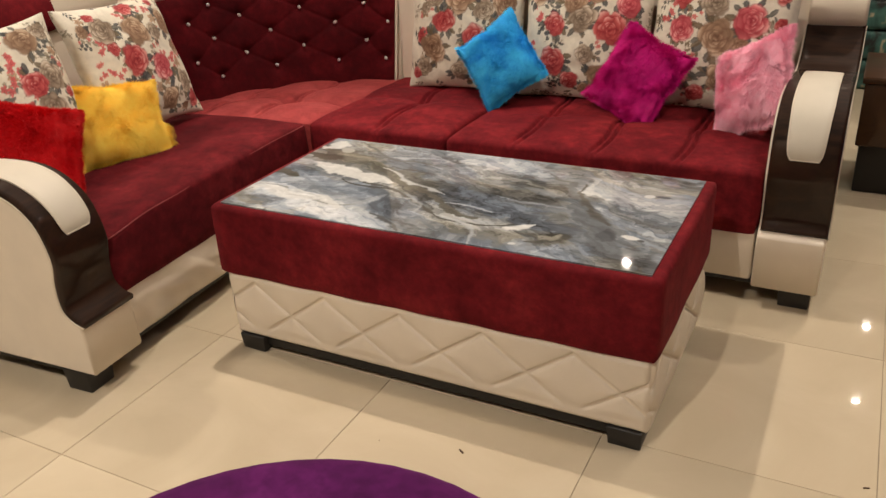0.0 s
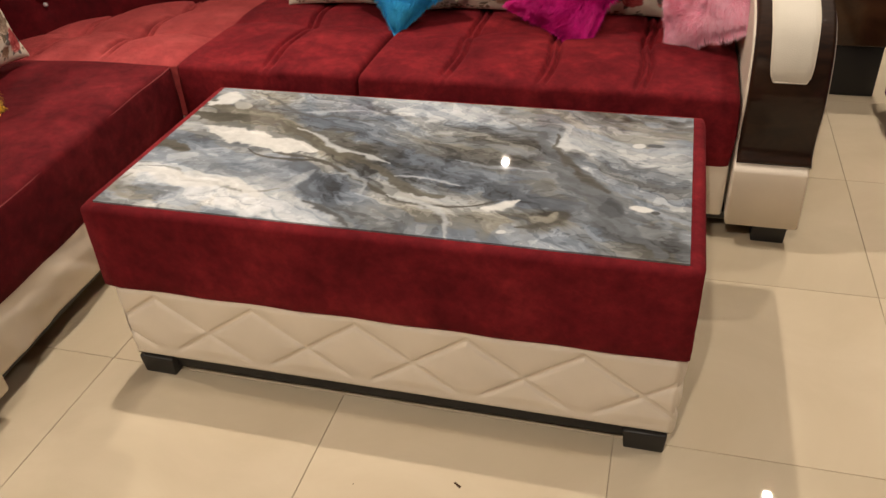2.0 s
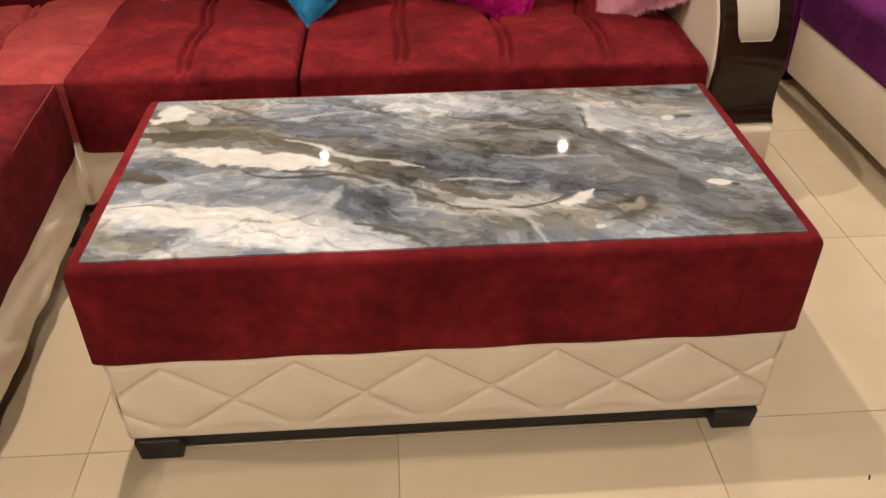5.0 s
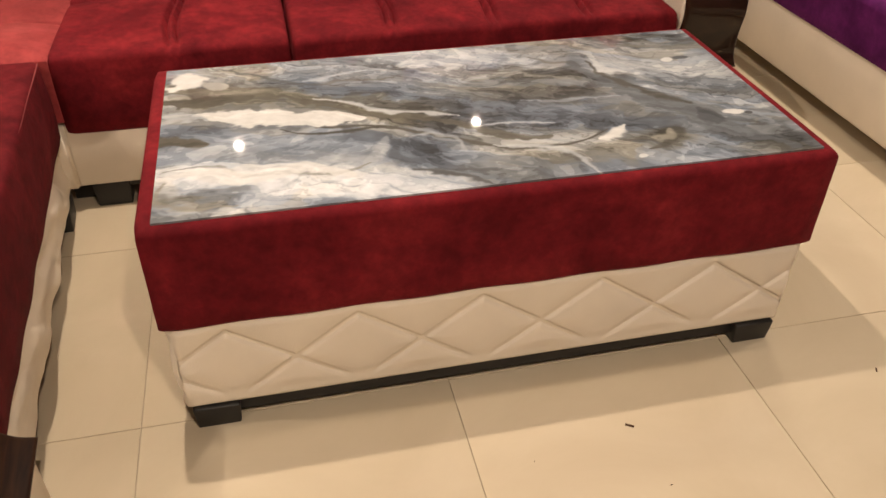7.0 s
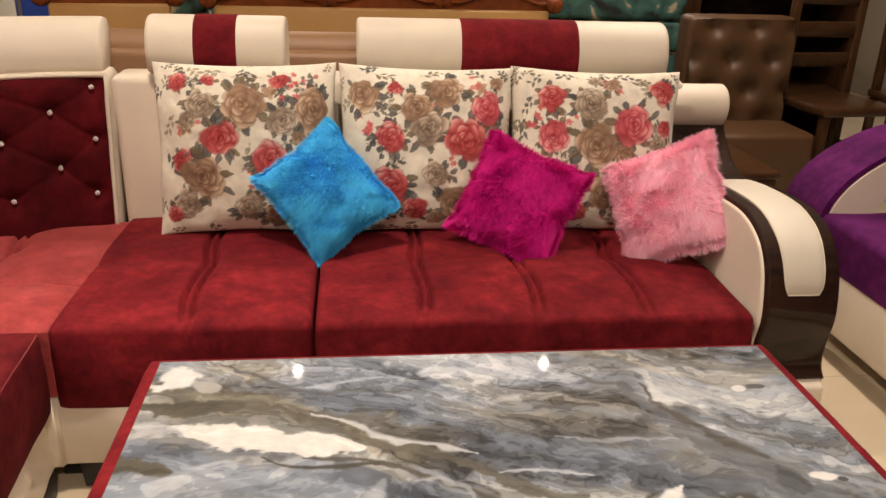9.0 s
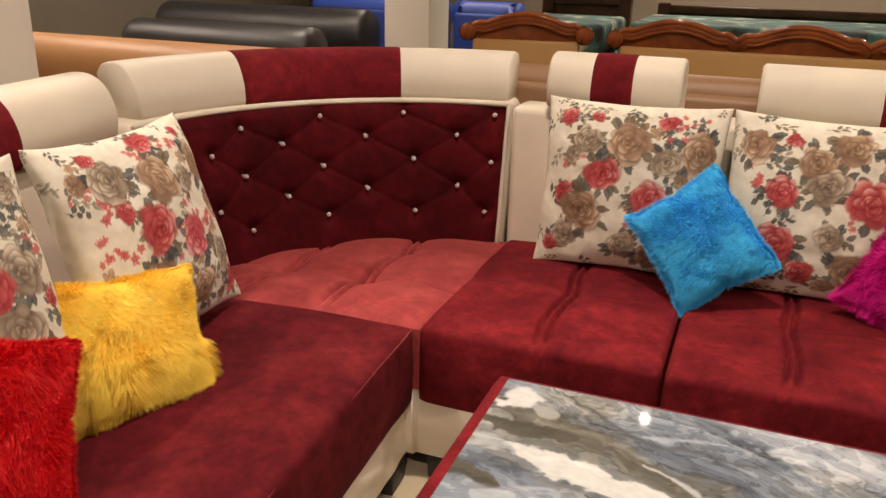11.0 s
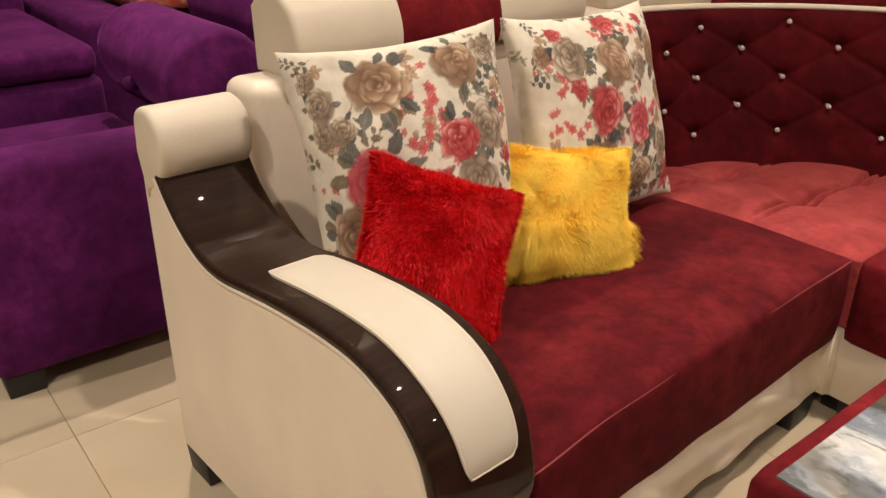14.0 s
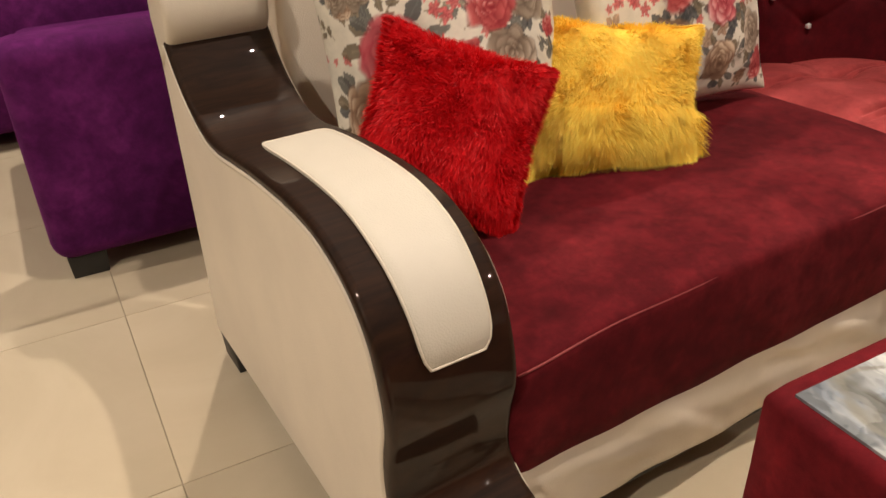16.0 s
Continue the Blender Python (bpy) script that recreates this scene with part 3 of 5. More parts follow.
    cool_cols = np.array([(0.030, 0.034, 0.040), (0.100, 0.119, 0.148), (0.215, 0.252, 0.300), (0.42, 0.46, 0.505), (0.68, 0.70, 0.715)])
    warm_cols = np.array([(0.030, 0.027, 0.021), (0.115, 0.108, 0.085), (0.240, 0.230, 0.190), (0.46, 0.445, 0.39), (0.72, 0.70, 0.64)])
    rgb = sum(np.stack([np.interp(tone, stops, c[:, i]) for i in range(3)], -1) * f for c, f in ((cool_cols, 1 - warm), (warm_cols, warm)))
    verts = np.stack([gx, gy, np.full_like(gx, 0.4495)], -1).reshape(-1, 3)
    w = nx + 1
    faces = [(j * w + i, j * w + i + 1, j * w + w + i + 1, j * w + w + i) for j in range(ny) for i in range(nx)]
    n = len(verts)
    rim = [i for i in range(w)] + [j * w + nx for j in range(1, ny + 1)] + [ny * w + i for i in range(nx - 1, -1, -1)] + [j * w for j in range(ny - 1, 0, -1)]
    low = [(*verts[i][:2], 0.4405) for i in rim]
    m = len(rim)
    faces += [(rim[i], n + i, n + (i + 1) % m, rim[(i + 1) % m]) for i in range(m)] + [tuple(n + i for i in range(m))]
    me = bpy.data.meshes.new("glass_top")
    me.from_pydata(verts.tolist() + low, [], faces)
    paint(me, np.vstack([rgb.reshape(-1, 3), np.full((m, 3), 0.3)]))
    return me


part("glass_top", marble_sheet(), MARBLE, table, "grey and white marble-pattern glass top")


def quilted(length, z0, z1, phase, pitch=0.2265):
    """A cream panel in the xz plane facing -y, creased in a lattice of diamonds."""
    nx, nz = int(length / 0.004), int((z1 - z0) / 0.0045)
    verts, faces = [], []
    for k in range(nz + 1):
        for i in range(nx + 1):
            x, z = -length / 2 + length * i / nx, z0 + (z1 - z0) * k / nz
            h = 0.005
            f = ((x - phase) / pitch) % 1.0
            f = min(f, 1 - f) * pitch                        # distance from the nearest peak's upright
            d1 = abs((0.220 - z) - f * 0.70) * 0.82            # down from a peak
            d2 = abs((0.220 - z) - (pitch - f) * 0.70) * 0.82
            fade = min(1, max(0, (z - 0.075) / 0.02)) * min(1, max(0, (0.240 - z) / 0.006))
            d = min(d1, d2)
            h += fade * (-0.0115 * math.exp(-(d / 0.0036) ** 2) + 0.005 * (1 - math.exp(-(d / 0.022) ** 2)))
            edge = min(z - z0, z1 - z + 0.02, x + length / 2, length / 2 - x)
            h -= 0.010 * max(0, 1 - edge / 0.012) ** 2
            verts.append((x, -h, z))
    w = nx + 1
    for k in range(nz):
        for i in range(nx):
            a = k * w + i
            faces.append((a, a + 1, a + w + 1, a + w))
    return mesh_from("quilt", verts, faces)


base = part("base_box", rbox(-0.585, 0.585, -0.284, 0.289, 0.05, 0.25, 0.006), CREAM, table, "cream leatherette base box")
for m, L, ph in ((pose(0, -0.284, 0), 1.17, -0.043), (pose(0, 0.289, 0, 0, 0, 180), 1.17, 0.0), (pose(0.585, 0.0025, 0, 0, 0, 90), 0.573, 0.02), (pose(-0.585, 0.0025, 0, 0, 0, -90), 0.573, 0.02)):
    q = part("quilted_panel", quilted(L, 0.05, 0.25, ph), CREAM, table, "cream panel quilted in diamonds")
    q.matrix_basis = m
# The black frame reaches low to stand in for shade under the box.
part("underframe", rbox(-0.575, 0.575, -0.274, 0.279, 0.018, 0.05, 0.002), BLACK, table)


def block_leg(x, y, w=0.085, d=0.085, h=0.052):
    bm = rbox(x - w / 2, x + w / 2, y - d / 2, y + d / 2, 0, h, 0.004)
    for v in bm.verts:
        if v.co.z < h * 0.5:
            v.co.x = x + (v.co.x - x) * 0.92
            v.co.y = y + (v.co.y - y) * 0.92
    return bm


for x, y in ((-0.535, -0.248), (0.535, -0.248), (-0.535, 0.25), (0.535, 0.25)):
    part("leg", block_leg(x, y, 0.084, 0.090, 0.051), BLACK, table, "short black block leg")

# ---- sofa ----
# profile of the arm's wooden band: depth from the front, height
ARM = smooth_line([(-0.050, 0.236), (-0.022, 0.246), (0.0, 0.272), (0.0, 0.33), (-0.012, 0.39), (-0.004, 0.45), (0.02, 0.508), (0.07, 0.555), (0.14, 0.582), (0.22, 0.588),
                   (0.33, 0.582), (0.43, 0.570), (0.51, 0.560), (0.575, 0.568), (0.63, 0.597), (0.67, 0.632), (0.70, 0.670)], 5)


def offset_line(line, k):
    out = []
    for i, p in enumerate(line):
        d = np.array(line[min(i + 1, len(line) - 1)]) - np.array(line[max(i - 1, 0)])
        d = d / np.linalg.norm(d)
        out.append((p[0] + d[1] * k, p[1] - d[0] * k))
    return out


def bent_board(line, s0, s1, thick, r):
    """A board bent along a (depth, height) line, its upper edges rounded off."""
    lo, hi = min(s0, s1), max(s0, s1)
    arc = [math.pi / 2 * k / 5 for k in range(6)]
    section = [(lo, thick)] + [(lo + r * (1 - math.cos(a)), r * (1 - math.sin(a))) for a in arc] + [(lo + (hi - lo) * f, 0.0) for f in (0.35, 0.65)]
    section += [(hi - r * (1 - math.sin(a)), r * (1 - math.cos(a))) for a in arc] + [(hi, thick)]
    m, verts, faces = len(section), [], []
    levels = {d: offset_line(line, d) for d in {d for _, d in section}}
    for i in range(len(line)):
        for x, d in section:
            verts.append((x, *levels[d][i]))
    for i in range(len(line) - 1):
        for k in range(m):
            j = (k + 1) % m
            faces.append((i * m + k, i * m + j, (i + 1) * m + j, (i + 1) * m + k))
    faces += [tuple(range(m)), tuple(range((len(line) - 1) * m, len(line) * m))]
    return mesh_from("board", verts, faces)


def armrest(sofa, sign, lift=0.0, width=0.184, foot=0, pad_shift=0.0):
    """Arm at the start of the sofa; sign +1: the sofa runs to local +x, -1: to -x."""
    s = lambda u: sign * u
    line_ = [(p[0], p[1] + lift * min(1.0, max(0.0, (p[1] - 0.42) / 0.12))) for p in ARM]
    arm = part("armrest", extrude_profile([(-0.03, 0.070), (-0.03, 0.222)] + offset_line(line_, 0.012)[3:] + [(0.775, line_[-1][1] - 0.02), (0.775, 0.070)], s(0.0), s(width + 0.006), 0.008), CREAM, sofa, "cream leatherette scroll arm")
    # the lacquered band bent over the arm
    part("wood_band", bent_board([tuple(p) for p in line_[foot:]], s(-0.004), s(width), 0.020, 0.0105), DARKWOOD, arm, "dark glossy lacquered wood band")
    # the padded strip on it
    lo = min(range(len(ARM)), key=lambda i: abs(ARM[i][1] - 0.457) + abs(ARM[i][0] + 0.004))
    hi = min(range(len(ARM)), key=lambda i: abs(ARM[i][0] - 0.445) + (0 if ARM[i][1] > 0.45 else 9))
    line = line_[lo:hi + 1]
    top = offset_line(line, -0.0065)
    n = len(line)
    verts, faces = [], []
    across = [(0.043, 0.0), (0.0440, 0.55), (0.0475, 0.88), (0.062, 1.0), (0.100, 1.10), (0.138, 1.0), (0.1525, 0.88), (0.156, 0.55), (0.157, 0.0)]
    across = [(u * width / 0.184, h) for u, h in across]
    for i in range(n):
        e = min(i, n - 1 - i)
        k = min(1.0, (0.0 if e == 0 else 0.75 if e == 1 else 1.0))
        for u, h in across:
            a, b = np.array(line[i]), np.array(top[i])
            p = a + (b - a) * h * k
            tuck = 0.80 if e == 0 else 0.94 if e == 1 else 0.985 if e == 2 else 1.0
            narrow = tuck * (0.86 + 0.14 * min(1.0, i / (0.35 * n)))
            verts.append((s(0.52 * width + pad_shift + (u - 0.52 * width) * narrow), p[0], p[1]))
    m = len(across)
    for i in range(n - 1):
        for j in range(m - 1):
            faces.append((i * m + j, i * m + j + 1, (i + 1) * m + j + 1, (i + 1) * m + j))
    pad = part("arm_pad", mesh_from("pad", verts, faces), PADWHITE, arm, "cream padded strip on the wood")
    rim = [verts[i * m + 1] for i in range(n)] + [verts[(n - 1) * m + j] for j in range(2, m - 2)] + [verts[i * m + m - 2] for i in range(n - 1, -1, -1)] + [verts[j] for j in range(m - 3, 1, -1)]
    part("piping", tube(rim, 0.0018, 6, True), IVORY, pad, "pale piping round the pad")
    side = [(s(-0.003), p[0], p[1]) for p in offset_line(line_[foot:], 0.018)]
    part("piping", tube(side, 0.004), IVORY, arm, "cream piping along the wood")
    # the rolled cap behind the band
    cap = smooth_line([(v, z + lift) for v, z in [(0.760, 0.61), (0.694, 0.662), (0.674, 0.702), (0.680, 0.742), (0.706, 0.768), (0.742, 0.774), (0.772, 0.755), (0.782, 0.69)]], 4)
    part("arm_cap", extrude_profile([tuple(p) for p in cap], s(-0.003), s(width - 0.002), 0.012), IVORY, arm, "rolled cream cap")
    return arm


def roll_profile(v0, v1, z0, z1):
    """A headrest's end: flat below and behind, bulging to the front."""
    w, h = v1 - v0, z1 - z0
    return [tuple(p) for p in smooth_line([(v1, z0), (v0 + 0.18 * w, z0), (v0 + 0.02 * w, z0 + 0.22 * h), (v0 + 0.02 * w, z0 + 0.52 * h), (v0 + 0.16 * w, z0 + 0.84 * h), (v0 + 0.42 * w, z1), (v0 + 0.8 * w, z1 - 0.03 * h), (v1, z0 + 0.8 * h)], 4)]


def headrest(sofa, a, b, band, v0=0.66, v1=0.83, z0=0.80, z1=0.94, sign=1):
    """Cream headrest from a to b along the sofa with a maroon band in it."""
    prof = roll_profile(v0, v1, z0, z1)
    h = part("headrest", extrude_profile(prof, sign * a, sign * b, 0.012), IVORY, sofa, "padded cream headrest with a maroon band")
    c = (sum(p[0] for p in prof) / len(prof), sum(p[1] for p in prof) / len(prof))
    wide = [(c[0] + (p[0] - c[0]) * 1.03, c[1] + (p[1] - c[1]) * 1.03) for p in prof]
    part("band", extrude_profile(wide, sign * band[0], sign * band[1], 0.004), MAROON, h, "maroon velvet band")
    return h


def seat(sofa, x0, x1, y0, y1, z0, z1, mat, seams_x=(), seams_y=(), crown=0.018, name="seat_cushion", label="", seed=0.0, dip=0.0):
    def h(x, y):
        a, b = (x - x0) / (x1 - x0), (y - y0) / (y1 - y0)
        z = crown * min(1.0, (16 * a * (1 - a) * b * (1 - b))) ** 0.5 + 0.004 * noise.noise((x * 6, y * 6, seed))
        for q in seams_x:
            for o in (-0.011, 0.011):
                z += groove(x - q - o + 0.006 * math.sin(y * 19 + seed), 0.0055, 0.019) * min(1, max(0, b * 8))
            z += groove(x - q, 0.035, 0.003)
        for q in seams_y:
            z += groove(y - q, 0.006, 0.004) + groove(y - q, 0.05, 0.006)
            for p in seams_x:
                z += -0.012 * math.exp(-((x - p) ** 2 + (y - q) ** 2) / 0.0022)
        if dip:
            z -= dip * math.exp(-((x - x0) / 0.13) ** 2 - ((y - y0) / 0.10) ** 2)
        return z

    nx, ny = max(8, int((x1 - x0) / (0.0045 if seams_x else 0.012))), max(8, int((y1 - y0) / 0.011))
    c = part(name, slab(x0, x1, y0, y1, z0, z1, 0.018, nx, ny, h, lambda x, y, dx, dy, f: 0.004 * noise.noise((x * 9, y * 9, f * 3 + seed)) + 0.004 * math.sin(math.pi * f)), mat, sofa, label)
    return c


def wrinkled_skirt(length, z0, z1, depth, amount, seed):
    """A cloth-covered base from 0 to length along x, its front at y = 0."""
    nx, nz = int(length / 0.012), 16
    verts, faces = [], []
    for k in range(nz + 1):
        for i in range(nx + 1):
            x, z = length * i / nx, z0 + (z1 - z0) * k / nz
            f = k / nz
            fold = noise.noise((x * 5, z * 14 + x * 6, seed)) * 0.7 + noise.noise((x * 14, z * 30 + x * 16, seed + 3)) * 0.3
            y = -amount * fold * math.sin(math.pi * min(1, f * 0.9 + 0.1)) + 0.006 * max(0, 1 - min(f, 1 - f) / 0.08) ** 2
            verts.append((x, y, z))
    w = nx + 1
    for k in range(nz):
        for i in range(nx):
            a = k * w + i
            faces.append((a, a + 1, a + w + 1, a + w))
    n = len(verts)
    verts += [(0, depth, z0), (length, depth, z0), (length, depth, z1), (0, depth, z1)]
    faces += [tuple(range(nx, -1, -1)) + (n, n + 1), tuple(nz * w + i for i in range(nx + 1)) + (n + 2, n + 3), (n, n + 1, n + 2, n + 3)]
    faces += [tuple(k * w for k in range(nz + 1)) + (n + 3, n), tuple(k * w + nx for k in range(nz, -1, -1)) + (n + 1, n + 2)]
    return mesh_from("skirt", verts, faces)


# left-hand section, standing a little askew
ML = pose(-0.797, -0.642, 0, 0, 0, 93.4)
sofa_a = thing("sofa_section", "maroon velvet sofa section with cream scroll arm and dark wood trim", "sofa", ML, "sectional sofa")
armrest(sofa_a, 1, 0.0, 0.170)
LEN_A = 1.155
sk = part("skirt", wrinkled_skirt(LEN_A - 0.175, 0.065, 0.25, 0.74, 0.030, 1.0), CREAM, sofa_a, "loose creased cream cloth skirt")
sk.matrix_basis = pose(0.175, 0.012, 0)
seat(sofa_a, 0.165, LEN_A, 0.0, 0.76, 0.215, 0.405, SHADED_MAROON, (), (), 0.02, label="maroon velvet seat cushion", seed=2.0, dip=0.022)
edge_a = [0.18 + (LEN_A - 0.195) * k / 60 for k in range(61)]
part("piping", tube([(x, 0.0042, 0.4012 + 0.004 * noise.noise((x * 6, 0.108, 2.0)) - 0.021 * math.exp(-((x - 0.165) / 0.13) ** 2)) for x in edge_a], 0.0017), THREAD, sofa_a)
part("backrest", rbox(0.205, 1.14, 0.735, 0.86, 0.09, 0.776, 0.03, 4), CREAM, sofa_a, "cream leatherette back panel")
headrest(sofa_a, 0.285, 1.09, (0.525, 0.80), 0.70, 0.865, 0.780, 0.934).matrix_basis = pose(0.65, 0, 0.85, 0, -1.1, 0) @ pose(-0.65, 0, -0.85)
for u, v in ((0.05, 0.05), (0.05, 0.74), (1.10, 0.06), (1.05, 0.74)):
    part("leg", block_leg(u, v, 0.09, 0.09, 0.068), BLACK, sofa_a, "short black block leg")
part("underframe", rbox(0.02, LEN_A - 0.03, 0.03, 0.78, 0.045, 0.066, 0.002), BLACK, sofa_a)

# right-hand section
sofa_b = thing("sofa_section", "long maroon velvet sofa section with stitched seats and scroll arm", "sofa", pose(0.87, 0.5, 0), "sectional sofa")
armrest(sofa_b, -1, 0.02, 0.172, 6, -0.008)
part("skirt", rbox(-1.73, -0.185, 0.008, 0.74, 0.068, 0.243, 0.008), CREAM, sofa_b, "cream leatherette skirt")
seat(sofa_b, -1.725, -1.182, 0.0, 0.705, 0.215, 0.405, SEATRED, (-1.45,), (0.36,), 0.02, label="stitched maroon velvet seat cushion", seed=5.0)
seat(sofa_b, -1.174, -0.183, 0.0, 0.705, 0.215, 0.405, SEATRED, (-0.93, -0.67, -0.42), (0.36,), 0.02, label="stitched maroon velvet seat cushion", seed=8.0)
part("backrest", rbox(-1.735, -0.13, 0.70, 0.84, 0.09, 0.808, 0.022, 3), CREAM, sofa_b, "cream leatherette back panel")
headrest(sofa_b, 1.265, 1.63, (1.393, 1.506), 0.67, 0.83, 0.815, 0.963, -1)
headrest(sofa_b, 0.20, 1.075, (0.46, 0.79), 0.67, 0.83, 0.815, 0.963, -1)
for u, v in ((-0.06, 0.05), (-0.06, 0.74), (-1.66, 0.06), (-1.66, 0.74)):
    part("leg", block_leg(u, v, 0.09, 0.09, 0.07), BLACK, sofa_b, "short black block leg")
part("underframe", rbox(-1.70, -0.03, 0.03, 0.76, 0.047, 0.069, 0.002), BLACK, sofa_b)

# corner section: a quarter round about its inner corner
CC, CR = Vector((-0.85, 0.5, 0)), 0.632
LEAN_C = 0.18
sofa_c = thing("corner_sofa_section", "curved corner sofa section with button-tufted wine velvet back", "sofa", Matrix.Translation(CC), "sectional sofa")


def around(deg, r, z):
    a = radians(deg)
    r += LEAN_C * z
    return (-r * math.sin(a), r * math.cos(a), z)


BUTTONS = [(5.9, 0.769), (27.0, 0.767), (46.2, 0.763), (64.9, 0.749), (14.5, 0.704), (35.9, 0.700), (55.5, 0.693), (72.9, 0.688), (6.0, 0.631), (24.6, 0.631), (46.2, 0.620), (65.3, 0.618),
           (13.8, 0.555), (35.8, 0.547), (55.4, 0.544), (73.2, 0.537), (6.7, 0.483), (24.1, 0.477), (45.9, 0.477), (65.5, 0.467)]


def tufted_back(a0, a1, z0, z1, na=150, nz=70):
    verts, faces = [], []
    half = 9.0
    btn = np.array([(radians(a) * 0.735, z) for a, z in BUTTONS])
    pairs = [(i, j) for i in range(len(btn)) for j in range(i) if 0.07 < np.linalg.norm(btn[i] - btn[j]) < 0.215 and abs(btn[i][1] - btn[j][1]) > 0.04 and abs(btn[i][1] - btn[j][1]) < 0.11]
    for k in range(nz + 1):
        for i in range(na + 1):
            a, z = a0 + (a1 - a0) * i / na, z0 + (z1 - z0) * k / nz
            p = np.array((radians(a) * 0.735, z))
            d = np.sqrt(((btn - p) ** 2).sum(1)).min()
            h = 0.018 * (1 - math.exp(-(d / 0.028) ** 2))
            for m, n in pairs:
                u, w = btn[m], btn[n]
                e = w - u
                q = max(0, min(1, (p - u) @ e / (e @ e)))
                x = np.linalg.norm(p - u - q * e)
                if x < 0.02:
                    h -= 0.0045 * math.exp(-(x / 0.005) ** 2)
            edge = min(a - a0, a1 - a, 99) * 0.0105
            h -= 0.016 * max(0, 1 - min(edge, z1 - z) / 0.03) ** 2
            verts.append(around(a, CR - 0.01 - h, z))
    w = na + 1
    for k in range(nz):
        for i in range(na):
            g = k * w + i
            faces.append((g, g + 1, g + w + 1, g + w))
    return mesh_from("tufts", verts, faces)


def arc_solid(profile, a0, a1, n, r=0.012):
    """An (radius, z) outline swept round the corner."""
    m = len(profile)
    c = np.array(profile).mean(0)
    verts, faces = [], []
    stops = [(a0, 0.93), (a0 + 0.5, 0.985)] + [(a0 + 1.2 + (a1 - a0 - 2.4) * k / n, 1.0) for k in range(n + 1)] + [(a1 - 0.5, 0.985), (a1, 0.93)]
    for a, s in stops:
        for q in profile:
            p = c + (np.array(q) - c) * s
            verts.append(around(a, p[0], p[1]))
    for k in range(len(stops) - 1):
        for i in range(m):
            j = (i + 1) % m
            faces.append((k * m + i, k * m + j, (k + 1) * m + j, (k + 1) * m + i))
    faces += [tuple(range(m)), tuple(range((len(stops) - 1) * m, len(stops) * m))]
    return mesh_from("arc", verts, faces)


back_c = part("backrest", arc_solid([(CR - 0.002, 0.09), (CR + 0.12, 0.09), (CR + 0.12, 0.795), (CR + 0.10, 0.805), (CR + 0.01, 0.805), (CR - 0.002, 0.798)], 2.6, 91.0, 40), CREAM, sofa_c, "curved cream back shell")
part("tufted_panel", tufted_back(3.6, 90.0, 0.36, 0.794), WINE, back_c, "deep wine velvet panel tufted in diamonds")
part("piping", tube([around(2.9 + 87 * k / 40, CR - 0.012, 0.799) for k in range(41)], 0.007), IVORY, back_c, "cream piping")
part("piping", tube([around(3.0, CR - 0.014, 0.37 + 0.429 * k / 10) for k in range(11)], 0.007), IVORY, back_c, "cream piping")
for a, z in BUTTONS:
    bm = bmesh.new()
    bmesh.ops.create_icosphere(bm, subdivisions=1, radius=0.0080)
    q = part("crystal_button", bm, CRYSTAL, back_c, "faceted crystal button")
    q.location = around(a, CR - 0.022, z)
prof_c = [(CR + (p[0] - 0.63), p[1]) for p in roll_profile(0.632, 0.765, 0.800, 0.942)]
head_c = part("headrest", arc_solid(prof_c, 3.8, 85.8, 40), IVORY, sofa_c, "curved cream headrest with a maroon band")
cc = np.array(prof_c).mean(0)
part("band", arc_solid([tuple(cc + (np.array(p) - cc) * 1.03) for p in prof_c], 27.0, 62.1, 24), MAROON, head_c, "maroon velvet band")


def corner_seat():
    """Quarter-round seat, pulled down in double seams."""
    verts, faces = [], []
    nr, na = 210, 260
    R = 0.708
    for i in range(nr + 1):
        r = R * i / nr
        for k in range(na + 1):
            a = -0.4 + (93.6 + 0.4) * k / na
            g = radians(a)
            x, y = -r * math.sin(g), r * math.cos(g)
            f = r / R
            edge = min(r * math.sin(radians(a + 0.4)), r * math.sin(radians(93.6 - a)))
            z = 0.402 + 0.022 * min(1, edge / 0.10) ** 0.5 * (1 - f ** 4) - 0.012 * f ** 3
            for q in (-0.26, -0.50):
                for o in (-0.012, 0.012):
                    z += groove(x - q - o + 0.01 * math.sin(y * 11), 0.0060, 0.022) * min(1, max(0, (y - 0.02) * 10))
                z += groove(x - q, 0.05, 0.010)
            for q in (0.24,):
                z += groove(y - q, 0.006, 0.003) + groove(y - q, 0.06, 0.010)
            for cx, cy in ((-0.26, 0.24), (-0.26, 0.48), (-0.50, 0.24)):
                z -= 0.026 * math.exp(-((x - cx) ** 2 + (y - cy) ** 2) / 0.002)
            z += 0.003 * noise.noise((x * 7, y * 7, 3.0))
            verts.append((x, y, z))
    w = na + 1
    for i in range(nr):
        for k in range(na):
            g = i * w + k
            faces.append((g, g + 1, g + w + 1, g + w))
    ring = [i * w for i in range(nr, 0, -1)] + [i * w + na for i in range(nr + 1)] + [nr * w + k for k in range(na - 1, 0, -1)]
    n, m = len(verts), len(ring)
    verts += [(*verts[g][:2], 0.25) for g in ring]
    faces += [(ring[k], ring[(k + 1) % m], n + (k + 1) % m, n + k) for k in range(m)]
    return mesh_from("corner_seat", verts, faces)


part("seat_cushion", corner_seat(), SHEEN_MAROON, sofa_c, "velvet corner seat coloured lighter for nap sheen, with double seams")
part("base_box", arc_solid([(0.0, 0.07), (CR - 0.01, 0.07), (CR - 0.01, 0.26), (-0.03, 0.26)], 0.5, 92.0, 20), CREAM, sofa_c)
